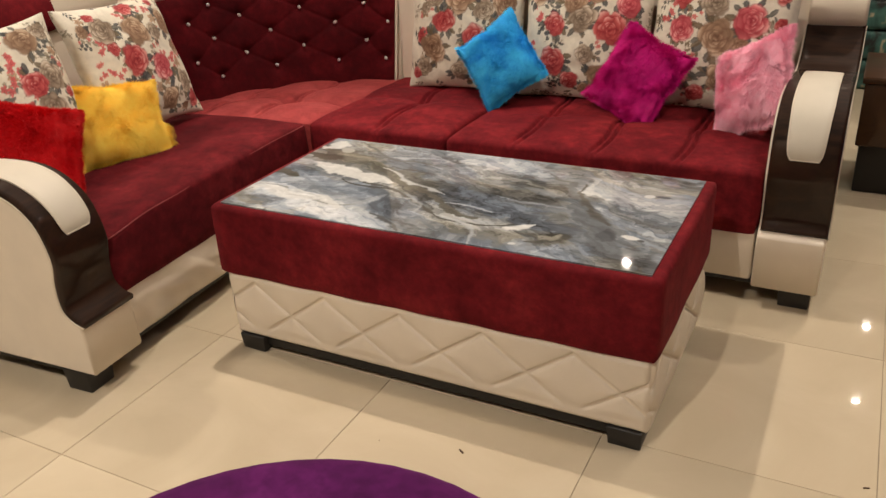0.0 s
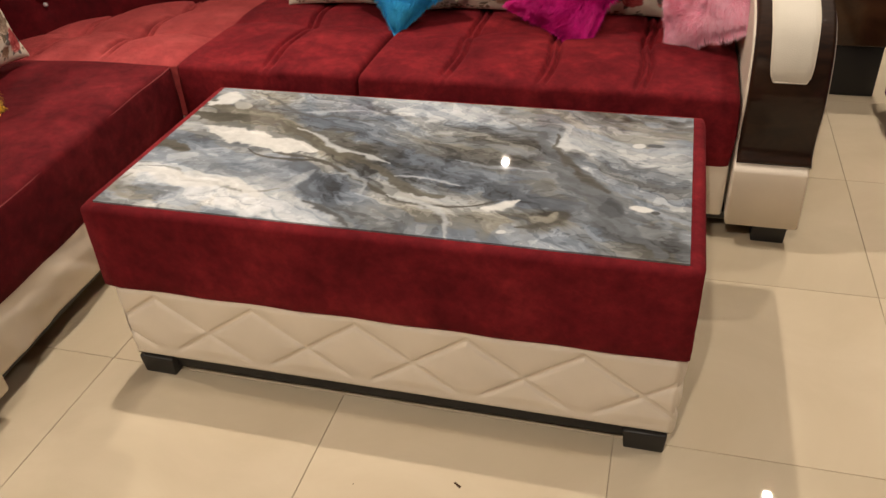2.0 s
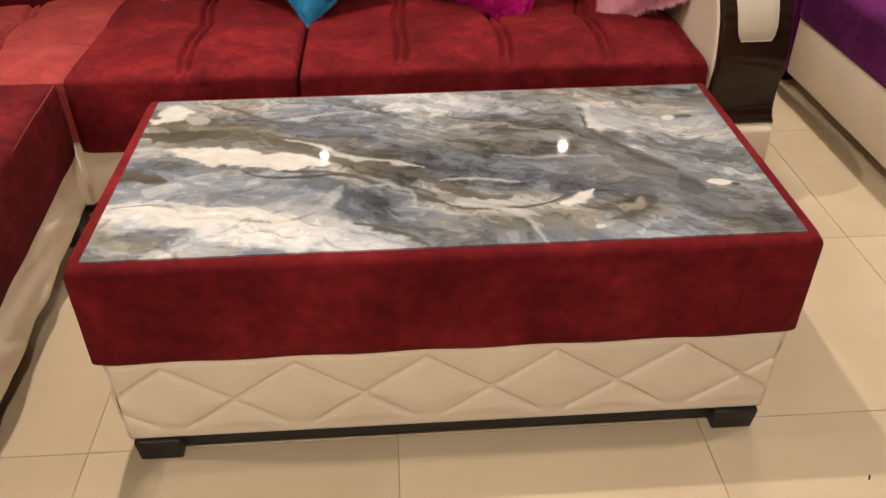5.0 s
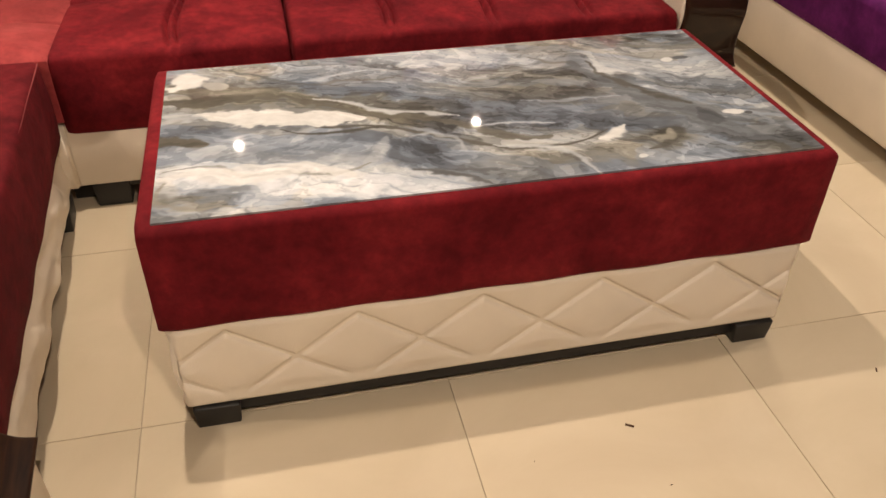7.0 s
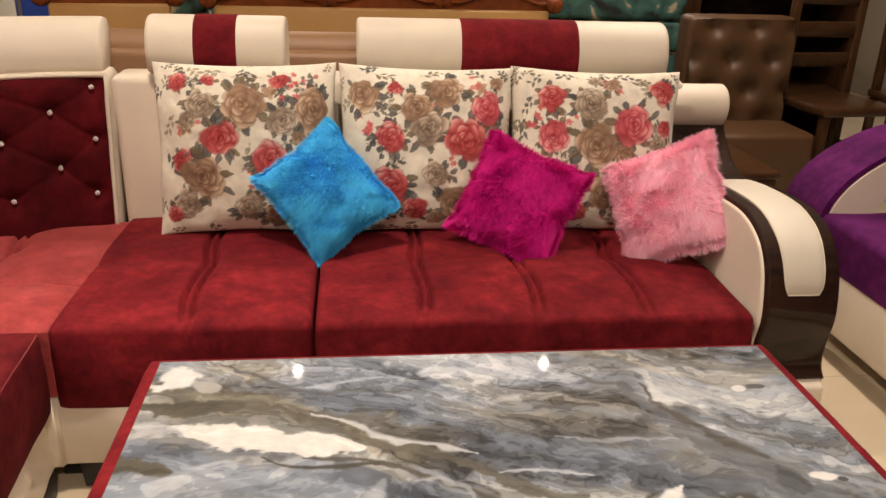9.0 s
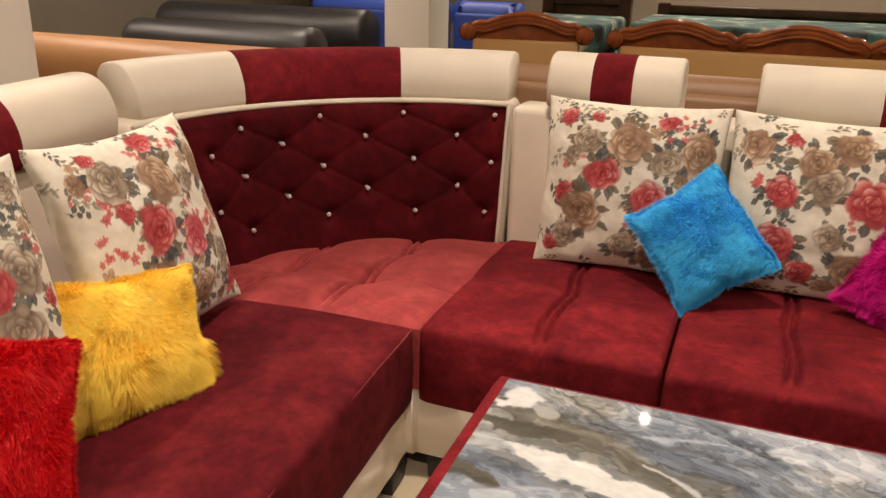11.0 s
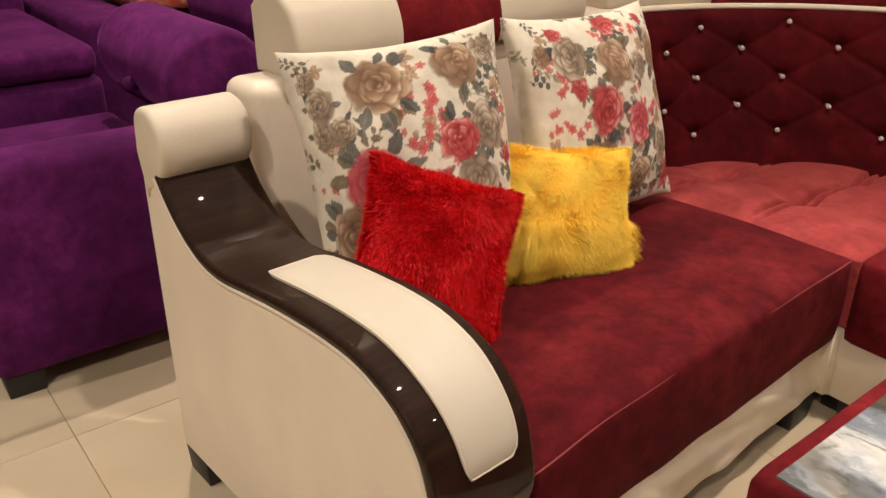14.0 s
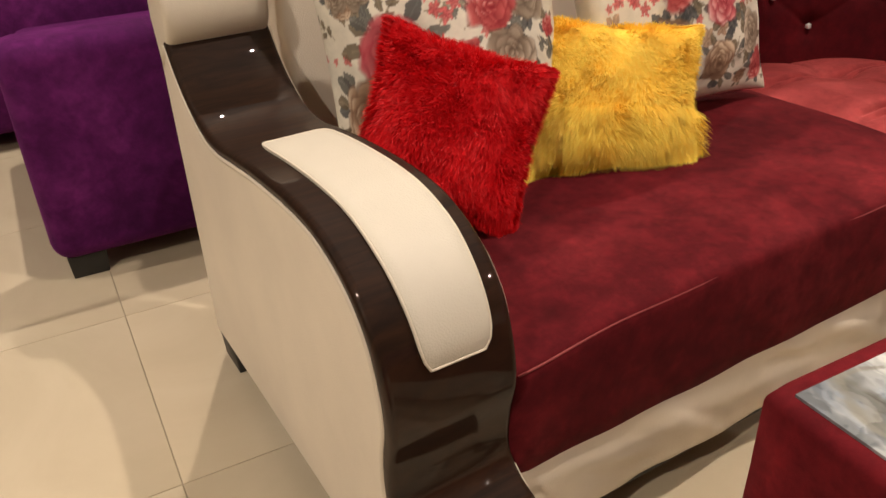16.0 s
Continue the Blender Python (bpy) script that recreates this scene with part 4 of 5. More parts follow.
for a, r in ((6, 0.1), (45, 0.62), (90, 0.62)):
    x, y, _ = around(a, r, 0)
    part("leg", block_leg(x, y, 0.07, 0.07, 0.07), BLACK, sofa_c, "short black block leg")


# ---- cushions ----
def frame_of(centre, right, up):
    r = Vector(right).normalized()
    n = r.cross(Vector(up)).normalized()
    u = n.cross(r)
    m = Matrix((r, u, n)).transposed().to_4x4()
    m.translation = centre
    return m


def pillow_points(w, h, thick, n, seed, pinch=0.075, power=0.42):
    g = np.linspace(-1, 1, n + 1)
    g = 0.55 * g + 0.45 * np.sin(g * math.pi / 2)
    a, b = np.meshgrid(g, g)
    a2, b2 = np.sign(a) * np.abs(a) ** 0.92, np.sign(b) * np.abs(b) ** 0.92
    x = w / 2 * a2 * (1 - pinch * (1 - b2 ** 2))
    y = h / 2 * b2 * (1 - pinch * (1 - a2 ** 2))
    z = thick / 2 * np.clip((1 - a2 ** 2) * (1 - b2 ** 2), 0, 1) ** power
    rim = np.clip(1 - np.maximum(np.abs(a), np.abs(b)), 0, 1)
    z = z + 0.010 * fbm(a * 2.3 + seed, b * 2.3 + seed * 2, 3, seed) * np.clip(rim * 6, 0, 1)
    wave = 0.004 * np.sin(9 * a + seed) + 0.004 * np.sin(8 * b + seed * 2)
    return x, y, z, wave * np.clip(1 - rim * 4, 0, 1)


def pillow_mesh(w, h, thick, n, seed, pinch=0.075, power=0.42):
    x, y, z, wave = pillow_points(w, h, thick, n, seed, pinch, power)
    k = n + 1
    front = np.stack([x, y, z + wave], -1).reshape(-1, 3)
    back = np.stack([x, y, -z + wave], -1).reshape(-1, 3)
    index = {}
    verts = [tuple(p) for p in front]
    back_id = []
    for j in range(k):
        for i in range(k):
            g = j * k + i
            if i in (0, n) or j in (0, n):
                back_id.append(g)
            else:
                back_id.append(len(verts))
                verts.append(tuple(back[g]))
    faces = []
    for j in range(n):
        for i in range(n):
            g = j * k + i
            q = (g, g + 1, g + k + 1, g + k)
            faces.append(q)
            faces.append(tuple(back_id[v] for v in q[::-1]))
    me = bpy.data.meshes.new("pillow")
    me.from_pydata([tuple(map(float, v)) for v in verts], [], faces)
    for p in me.polygons:
        p.use_smooth = True
    return me, np.array(verts), front


CREAMCLOTH = np.array((0.69, 0.64, 0.53))


def rose_print(x, y, flowers, seed):
    """Cream cloth with printed roses, leaves and small sprays; x, y in metres on the cloth."""
    rgb = np.ones(x.shape + (3,)) * CREAMCLOTH
    rng = np.random.RandomState(seed)
    jx, jy = x + 0.006 * fbm(x * 38, y * 38, 3, 1.0 + seed), y + 0.006 * fbm(x * 38 + 7, y * 38 + 3, 3, 2.0 + seed)

    fx, fy = jx.ravel(), jy.ravel()

    def lay(mask, colour):
        nonlocal rgb
        rgb = rgb * (1 - mask[..., None]) + np.array(colour) * mask[..., None]

    def leaf(cx, cy, turn, length, wide, colour):
        near = np.nonzero((np.abs(fx - cx) < length) & (np.abs(fy - cy) < length))[0]
        c, s = math.cos(turn), math.sin(turn)
        qx, qy = fx[near] - cx, fy[near] - cy
        a, b = qx * c + qy * s, -qx * s + qy * c
        t = np.clip(a / length, 0, 1)
        body = ((a > 0) & (a < length) & (np.abs(b) < wide * np.sin(np.pi * t) ** 0.8))[:, None] * 0.9
        vein = (np.abs(b) < 0.0012)[:, None] * 0.5
        flat = rgb.reshape(-1, 3)
        tint = np.array(colour) * (1 + 0.9 * vein) * (0.8 + 0.5 * t[:, None])
        flat[near] = flat[near] * (1 - body) + tint * body

    def stem(cx, cy, turn, length, colour):
        c, s = math.cos(turn), math.sin(turn)
        a, b = (jx - cx) * c + (jy - cy) * s, -(jx - cx) * s + (jy - cy) * c
        lay(((a > 0) & (a < length) & (np.abs(b - 0.35 * a * (a - length) / max(length, 1e-3)) < 0.0014)) * 0.8, colour)

    def rose(cx, cy, r, dark, mid, light, turn):
        """Overlapping petals washed in, each pale at its lip with a dark shade under it."""
        near = np.nonzero((np.abs(fx - cx) < 1.5 * r) & (np.abs(fy - cy) < 1.5 * r))[0]
        if not len(near):
            return
        px, py = fx[near] - cx, fy[near] - cy
        flat = rgb.reshape(-1, 3)
        col = flat[near]
        dark, mid, light = np.array(dark), np.array(mid), np.array(light)
        blot = fbm(px[None] * 55 + cx * 40, py[None] * 55 + cy * 40, 3, 4.0)[0]
        side = np.clip(0.55 + 0.55 * (px * math.cos(turn) + py * math.sin(turn)) / r, 0, 1)[:, None]
        for ring, size, count in ((0.66, 0.50, 7), (0.48, 0.44, 6), (0.30, 0.34, 5), (0.14, 0.24, 4), (0.0, 0.14, 1)):
            for k in range(count):
                a = turn + k * 2 * math.pi / count + ring * 5 + 0.6 * (rng.rand() - 0.5)
                far = ring * (0.85 + 0.3 * rng.rand())
                qx, qy = far * r * math.cos(a), far * r * math.sin(a)
                pr = size * r * (0.75 + 0.5 * rng.rand())
                d = np.hypot(px - qx, py - qy) / pr * (1 + 0.22 * blot)
                lip = np.clip(((px - qx) * math.cos(a) + (py - qy) * math.sin(a)) / pr * 0.5 + 0.5, 0, 1)[:, None]
                wash = 0.55 + 0.45 * rng.rand() + 0.3 * blot[:, None]
                shade = np.clip((1.16 - d) * 7, 0, 1)[:, None] * 0.55
                col = col * (1 - shade) + dark * 1.25 * shade
                m = np.clip((1 - d) * 7, 0, 1)[:, None] * 0.94
                up = np.clip((lip - 0.30) / 0.70, 0, 1) ** 1.3 * (0.35 + 0.75 * side)
                tint = np.where(up < 0.5, dark + (mid - dark) * up * 2, mid + (light - mid) * (up - 0.5) * 2) * (0.82 + 0.3 * wash)
                col = col * (1 - m) + tint * m
        flat[near] = col
        rgb[:] = flat.reshape(rgb.shape)

    def star(cx, cy, r, colour):
        """A small five-petalled flower."""
        turn = rng.rand() * 6.28
        for k in range(5):
            leaf(cx, cy, turn + k * 1.257, r, r * 0.30, colour)

    RED = ((0.22, 0.020, 0.026), (0.47, 0.095, 0.090), (0.76, 0.40, 0.36))
    PINK = ((0.28, 0.030, 0.045), (0.55, 0.13, 0.14), (0.80, 0.46, 0.43))
    TAN = ((0.15, 0.086, 0.054), (0.33, 0.215, 0.138), (0.68, 0.53, 0.38))
    GREY = ((0.13, 0.093, 0.066), (0.36, 0.285, 0.21), (0.68, 0.58, 0.46))
    KIND = {"r": RED, "p": PINK, "t": TAN, "g": GREY}
    LEAVES = ((0.055, 0.058, 0.060), (0.10, 0.098, 0.088), (0.13, 0.10, 0.062), (0.24, 0.21, 0.155))
    w, h = x.max() - x.min(), y.max() - y.min()
    big = [f for f in flowers if f[3] in KIND]
    clear = lambda a, b, room: all(math.hypot(a - f[0], b - f[1]) > f[2] + room for f in big)
    for _ in range(60):
        cx, cy = x.min() + rng.rand() * w, y.min() + rng.rand() * h
        a = rng.rand() * 6.28
        stem(cx, cy, a, 0.05 + 0.03 * rng.rand(), (0.28, 0.23, 0.15))
        tone = LEAVES[rng.randint(4)]
        for k in range(5):
            q = 0.011 * (k + 1)
            leaf(cx + q * math.cos(a), cy + q * math.sin(a), a + (0.8 if k % 2 else -0.8), 0.015 + 0.014 * rng.rand(), 0.0040 + 0.003 * rng.rand(), tone)
    more = []
    for _ in range(90):
        cx, cy = x.min() + rng.rand() * w, y.min() + rng.rand() * h
        if clear(cx, cy, 0.004) and max(abs(cx), abs(cy)) < 0.21:
            pick = rng.randint(5)
            if pick < 2:
                for k in range(3):
                    star(cx + 0.016 * rng.randn(), cy + 0.016 * rng.randn(), 0.008 + 0.004 * rng.rand(), (0.42, 0.11, 0.10))
            elif pick == 2:
                star(cx, cy, 0.020 + 0.008 * rng.rand(), TAN[1])
            elif len(more) < 9 and clear(cx, cy, 0.014):
                more.append((cx, cy, 0.016 + 0.010 * rng.rand(), "rgt"[rng.randint(3)]))
    for cx, cy, r, kind in flowers:
        if kind == "s":
            for k in range(5):
                star(cx + 0.015 * rng.randn(), cy + 0.018 * rng.randn(), 0.010 + 0.004 * rng.rand(), (0.42, 0.085, 0.085))
    for cx, cy, r, kind in more + big:
        for k in range(9 if r > 0.03 else 4):
            a = rng.rand() * 6.28
            leaf(cx + 0.85 * r * math.cos(a), cy + 0.85 * r * math.sin(a), a + 0.7 * (rng.rand() - 0.5), r * (0.55 + 0.45 * rng.rand()), r * (0.17 + 0.08 * rng.rand()), LEAVES[rng.randint(3)])
    for cx, cy, r, kind in more + big:
        rose(cx, cy, r * 0.96, *KIND[kind], rng.rand() * 6.28)
    return np.clip(rgb, 0, 1)


def floral_cushion(w, h, m, flowers, seed, thick=0.15, pinch=0.05):
    me, verts, front = pillow_mesh(w, h, thick, 215, seed * 1.7, pinch, 0.43)
    # the cloth wraps over the sides
    fall = np.clip(thick / 2 - np.abs(verts[:, 2]), 0, 1)
    px = verts[:, 0] + np.sign(verts[:, 0]) * (np.abs(verts[:, 0]) / (w / 2)) ** 5 * fall
    py = verts[:, 1] + np.sign(verts[:, 1]) * (np.abs(verts[:, 1]) / (h / 2)) ** 5 * fall
    paint(me, rose_print(px[:, None], py[:, None], flowers, seed).reshape(-1, 3))
    me.materials.append(PRINT)
    ob = tagged(new("scatter_cushion", me), "square cream cushion printed with red and brown roses", "cushion", "floral cushions")
    ob.matrix_basis = m
    return ob


def fur_cushion(w, h, m, dark, light, seed, label, strands=11000, length=0.020, thick=0.11, lie=(0, -0.4), long_part=None, name="fur", tuft=0.008):
    root = thing("fur_cushion", label, "cushion", m, "fur cushions")
    mat = fur(name, dark, light)
    x, y, z, wave = pillow_points(w, h, thick, 40, seed, 0.09, 0.42)
    me, verts, front = pillow_mesh(w, h, thick, 40, seed, 0.09, 0.42)
    part("cover", me, mat, root)
    rng = np.random.RandomState(int(seed * 10) + 1)
    n = 40
    P = np.stack([x, y, z + wave], -1)
    du, dv = np.gradient(P, axis=1), np.gradient(P, axis=0)
    N = np.cross(du, dv)
    N /= np.linalg.norm(N, axis=-1, keepdims=True) + 1e-9
    S = int(strands * 1.75)
    i, j = rng.rand(S) * (n - 0.01), rng.rand(S) * (n - 0.01)
    rim = rng.rand(S)
    i = np.where(rim < 0.06, 0.0, np.where(rim < 0.12, n - 0.01, i))
    j = np.where((rim > 0.12) & (rim < 0.18), 0.0, np.where((rim > 0.18) & (rim < 0.24), n - 0.01, j))
    a, b = i.astype(int), j.astype(int)
    fa, fb = (i - a)[:, None], (j - b)[:, None]
    p = (P[b, a] * (1 - fa) + P[b, a + 1] * fa) * (1 - fb) + (P[b + 1, a] * (1 - fa) + P[b + 1, a + 1] * fa) * fb
    q = N[b, a].copy()
    flip = np.where(rng.rand(S) < 0.12, -1.0, 1.0)
    p[:, 2] *= flip
    q[:, 2] *= flip
    edge = np.stack([p[:, 0] / (w / 2), p[:, 1] / (h / 2), np.zeros(S)], -1)
    out = edge * (np.maximum(np.abs(edge[:, 0]), np.abs(edge[:, 1])) ** 8)[:, None]
    L = length * (0.6 + 0.8 * rng.rand(S)) * np.where(rim < 0.24, 1.8, 1.0)
    if long_part:
        L = np.where(p[:, 1] < long_part[0], L * long_part[1], L)
    clump = fbm(p[None, :, 0] * 17 + 5, p[None, :, 1] * 17 + 5, 2, seed)[0]
    clump2 = fbm(p[None, :, 0] * 17 + 15, p[None, :, 1] * 17 + 35, 2, seed)[0]
    lay = np.stack([lie[0] + 1.3 * clump, lie[1] + 1.1 * clump2, np.zeros(S)], -1)
    d = q * (0.30 + 0.22 * rng.rand(S))[:, None] + lay * 0.6 + out * 0.9 + rng.randn(S, 3) * 0.17
    d /= np.linalg.norm(d, axis=1, keepdims=True)
    t = np.cross(d, q + 0.25 * rng.randn(S, 3))
    t /= np.linalg.norm(t, axis=1, keepdims=True)
    wd = 0.00065
    L = L[:, None]
    tip = p + d * L + np.array((0, -0.2, 0)) * L
    # hairs of one lock draw together at their tips
    lock = np.floor((p[:, 0] + 0.006 * clump) / tuft).astype(int) * 4001 + np.floor((p[:, 1] + 0.006 * clump2) / (tuft * 1.3)).astype(int) * 3 + (flip > 0)
    _, which = np.unique(lock, return_inverse=True)
    which = which.ravel()
    count = np.bincount(which)
    mean = np.stack([np.bincount(which, tip[:, c]) / count for c in range(3)], -1)
    reach = np.random.RandomState(5).randn(len(count), 3) * 0.4 * length
    tip = tip * 0.80 + (mean + reach)[which] * 0.20
    mid = p + d * L * 0.3 + (tip - p) * 0.3
    quad = np.stack([p - t * wd, p + t * wd, mid + t * wd * 0.8, mid - t * wd * 0.8, tip], 1).reshape(-1, 3)
    faces = []
    for k in range(0, 5 * S, 5):
        faces += [(k, k + 1, k + 2, k + 3), (k + 3, k + 2, k + 4)]
    fm = bpy.data.meshes.new("fur_layer")
    fm.from_pydata(quad.tolist(), [], faces)
    a = fm.color_attributes.new("tip", "FLOAT_COLOR", "POINT")
    a.data.foreach_set("color", np.tile(np.repeat(np.array([0.0, 0.0, 0.45, 0.45, 1.0], dtype=np.float32), 4), S))
    part("fur_layer", fm, mat, root, "soft shaggy fur")
    return root


def on_a(u, v, z):
    return ML @ Vector((u, v, z))


def dir_a(u, v, z):
    return ML.to_3x3() @ Vector((u, v, z))


FLOWERS_1 = [(-0.18, 0.19, 0.030, "r"), (-0.114, 0.118, 0.036, "g"), (-0.007, 0.118, 0.052, "t"), (0.18, 0.105, 0.052, "t"), (0.087, 0.185, 0.024, "r"), (0.127, 0.15, 0.02, "s"), (0.094, 0.075, 0.036, "g"), (-0.064, 0.03, 0.042, "r"), (0.06, -0.023, 0.042, "r"), (-0.114, -0.07, 0.052, "t"), (-0.167, -0.02, 0.02, "s"), (-0.16, -0.145, 0.036, "g"), (-0.003, -0.15, 0.034, "g"), (-0.21, -0.18, 0.030, "r"), (0.14, -0.12, 0.044, "p"), (0.19, 0.0, 0.026, "r"), (0.08, -0.18, 0.04, "t")]
FLOWERS_2 = [(0.05, 0.165, 0.046, "t"), (-0.185, 0.15, 0.048, "t"), (-0.09, 0.17, 0.020, "r"), (-0.03, 0.115, 0.040, "t"), (-0.10, 0.035, 0.036, "r"), (0.10, 0.03, 0.050, "r"), (0.0, 0.06, 0.042, "g"), (0.16, 0.12, 0.045, "p"), (-0.16, 0.07, 0.02, "s"), (-0.10, -0.09, 0.048, "r"), (0.02, -0.06, 0.03, "g"), (0.08, -0.14, 0.046, "t"), (-0.03, -0.16, 0.03, "r"), (0.18, -0.06, 0.034, "t"), (-0.19, -0.03, 0.02, "s"), (0.19, -0.17, 0.034, "r")]
FLOWERS_3 = [(0.10, 0.08, 0.050, "p"), (-0.13, 0.15, 0.038, "r"), (-0.02, 0.13, 0.042, "g"), (0.19, 0.18, 0.04, "r"), (0.0, 0.02, 0.055, "t"), (-0.12, 0.04, 0.038, "p"), (-0.18, 0.09, 0.02, "s"), (0.03, -0.11, 0.048, "t"), (0.15, -0.05, 0.040, "r"), (-0.12, -0.10, 0.046, "t"), (0.12, -0.17, 0.034, "g"), (-0.05, -0.17, 0.03, "r"), (0.18, 0.02, 0.02, "s")]
FLOWERS_4 = [(-0.06, 0.150, 0.052, "t"), (0.10, 0.168, 0.046, "t"), (0.175, 0.19, 0.034, "g"), (0.02, 0.115, 0.02, "s"), (0.03, 0.085, 0.02, "s"), (0.130, 0.040, 0.038, "g"), (0.067, 0.030, 0.038, "r"), (0.18, -0.015, 0.018, "r"), (-0.10, -0.01, 0.052, "p"), (0.09, -0.045, 0.040, "g"), (-0.15, -0.105, 0.058, "t"), (0.185, -0.135, 0.048, "t"), (-0.01, 0.045, 0.02, "s"), (-0.18, 0.13, 0.03, "g"), (0.0, -0.14, 0.04, "r"), (0.08, -0.15, 0.03, "g")]
FLOWERS_5 = [(0.195, 0.115, 0.048, "t"), (0.015, 0.105, 0.050, "t"), (-0.12, 0.135, 0.044, "g"), (0.11, 0.175, 0.02, "s"), (0.035, 0.20, 0.034, "r"), (-0.145, 0.188, 0.020, "r"), (-0.05, 0.01, 0.046, "r"), (0.063, -0.036, 0.044, "p"), (-0.16, 0.075, 0.02, "s"), (0.10, 0.085, 0.03, "g"), (0.17, -0.105, 0.040, "g"), (0.205, -0.185, 0.040, "r"), (0.215, 0.035, 0.016, "r"), (-0.145, -0.01, 0.02, "s"), (-0.08, -0.095, 0.044, "t"), (0.14, -0.01, 0.02, "s"), (0.05, -0.15, 0.04, "t")]

for x, z, yaw, roll, fl, seed in ((-0.495, 0.636, 2, 0, FLOWERS_1, 3), (-0.02, 0.632, 0, -1, FLOWERS_2, 5), (0.445, 0.628, -3, -1, FLOWERS_3, 8)):
    r = Vector((math.cos(radians(yaw)), math.sin(radians(yaw)), math.sin(radians(roll))))
    floral_cushion(0.475, 0.455, frame_of((x, 1.092, z), r, (0, 0.22, 1)), fl, seed)
for u, v, z, w, fl, seed, right in ((0.393, 0.512, 0.650, 0.418, FLOWERS_4, 11, (1, -0.25, 0.06)), (0.886, 0.500, 0.650, 0.482, FLOWERS_5, 14, (1, 0.06, -0.03))):
    # the cushion's right, as seen from the seat, is the sofa's +u
    floral_cushion(w, 0.455, frame_of(on_a(u, v, z), dir_a(*right), dir_a(0, 0.33, 1)), fl, seed, 0.16, 0.085)

fur_cushion(0.262, 0.236, frame_of((-0.285, 0.940, 0.566), Vector((0.17, -0.095, -0.20)), (0.21, 0.04, 0.12)), (0.0, 0.25, 0.78), (0.07, 0.62, 1.0), 21.0, "bright blue short-pile fur cushion standing on its corner", 26000, 0.011, name="blue_fur")
fur_cushion(0.262, 0.254, frame_of((0.217, 0.935, 0.541), Vector((0.24, -0.12, -0.085)), (0.135, 0.085, 0.215)), (0.28, 0.0, 0.085), (0.70, 0.012, 0.26), 24.0, "magenta shaggy fur cushion leaning on a floral one", 26000, 0.015, name="magenta_fur")
fur_cushion(0.272, 0.264, frame_of((0.590, 0.862, 0.557), Vector((0.21, -0.13, 0.13)), (-0.057, 0.175, 0.20)), (1.0, 0.25, 0.42), (1.0, 0.60, 0.72), 27.0, "pale pink shaggy fur cushion beside the arm", 24000, 0.015, name="pink_fur")
fur_cushion(0.295, 0.242, frame_of(on_a(0.650, 0.374, 0.534), dir_a(0.263, -0.10, -0.038), dir_a(0.077, 0.082, 0.212)), (1.0, 0.50, 0.005), (1.0, 0.77, 0.13), 30.0, "golden yellow fur cushion with long fringe pile", 28000, 0.009, lie=(0, -0.7), long_part=(-0.02, 2.3), name="yellow_fur")
fur_cushion(0.252, 0.252, frame_of(on_a(0.311, 0.357, 0.561), dir_a(0.208, -0.132, -0.087), dir_a(0.14, 0.08, 0.19)), (0.36, 0.0, 0.002), (0.68, 0.006, 0.010), 33.0, "scarlet shaggy fur cushion beside the scroll arm", 30000, 0.0095, name="red_fur")


# ---- neighbouring furniture of the showroom ----
def lathe(profile, n=48):
    verts, faces = [], []
    m = len(profile)
    for k in range(n):
        a = 2 * math.pi * k / n
        for r, z in profile:
            verts.append((r * math.cos(a), r * math.sin(a), z))
    for k in range(n):
        l = (k + 1) % n
        for i in range(m - 1):
            faces.append((k * m + i, l * m + i, l * m + i + 1, k * m + i + 1))
    return mesh_from("lathe", verts, faces)


pouf = thing("pouf", "round purple velvet pouf with a domed top", "pouf", pose(0.40, -1.35, 0))
part("seat", lathe([(p[0], p[1]) for p in smooth_line([(0.0, 0.437), (0.2, 0.436), (0.33, 0.432), (0.385, 0.418), (0.405, 0.39), (0.40, 0.30), (0.395, 0.20), (0.39, 0.08), (0.34, 0.06), (0.0, 0.06)], 4)]), PURPLE, pouf)
for k in range(4):
    part("leg", block_leg(0.22 * math.cos(k * 1.571 + 0.785), 0.22 * math.sin(k * 1.571 + 0.785), 0.05, 0.05, 0.064), BLACK, pouf)

for name, b in (("pillar_1", (-2.26, -1.89, 0.19, 0.50)), ("pillar_2", (-2.12, -1.86, 3.0, 3.28))):
    p = part(name, rbox(*b, 0, CEIL, 0.006), PILLAR, None)
    tagged(p, "cream painted square showroom pillar", "pillar", kind="structure")

socket = thing("wall_socket", "white plastic socket and switch plate on the pillar", "socket", pose(-1.89, 0.308, 0.995, 90, 0, 90))
part("plate", rbox(-0.062, 0.062, -0.055, 0.055, 0.0, 0.009, 0.004), PLASTIC, socket)
part("inner_plate", rbox(-0.050, 0.050, -0.042, 0.042, 0.009, 0.012, 0.001), PLASTIC, socket)
part("switch", rbox(0.018, 0.046, -0.020, 0.020, 0.012, 0.0165, 0.0015), PLASTIC, socket, "white rocker switch")
for x, y, r in ((-0.018, 0.020, 0.005), (-0.030, 0.002, 0.0035), (-0.006, 0.002, 0.0035), (-0.030, -0.018, 0.0045), (-0.006, -0.018, 0.0045)):
    bm = bmesh.new()
    bmesh.ops.create_cone(bm, cap_ends=True, segments=12, radius1=r, radius2=r, depth=0.0016, matrix=Matrix.Translation((x, y, 0.0128)))
    part("pin_hole", bm, HOLE, socket)


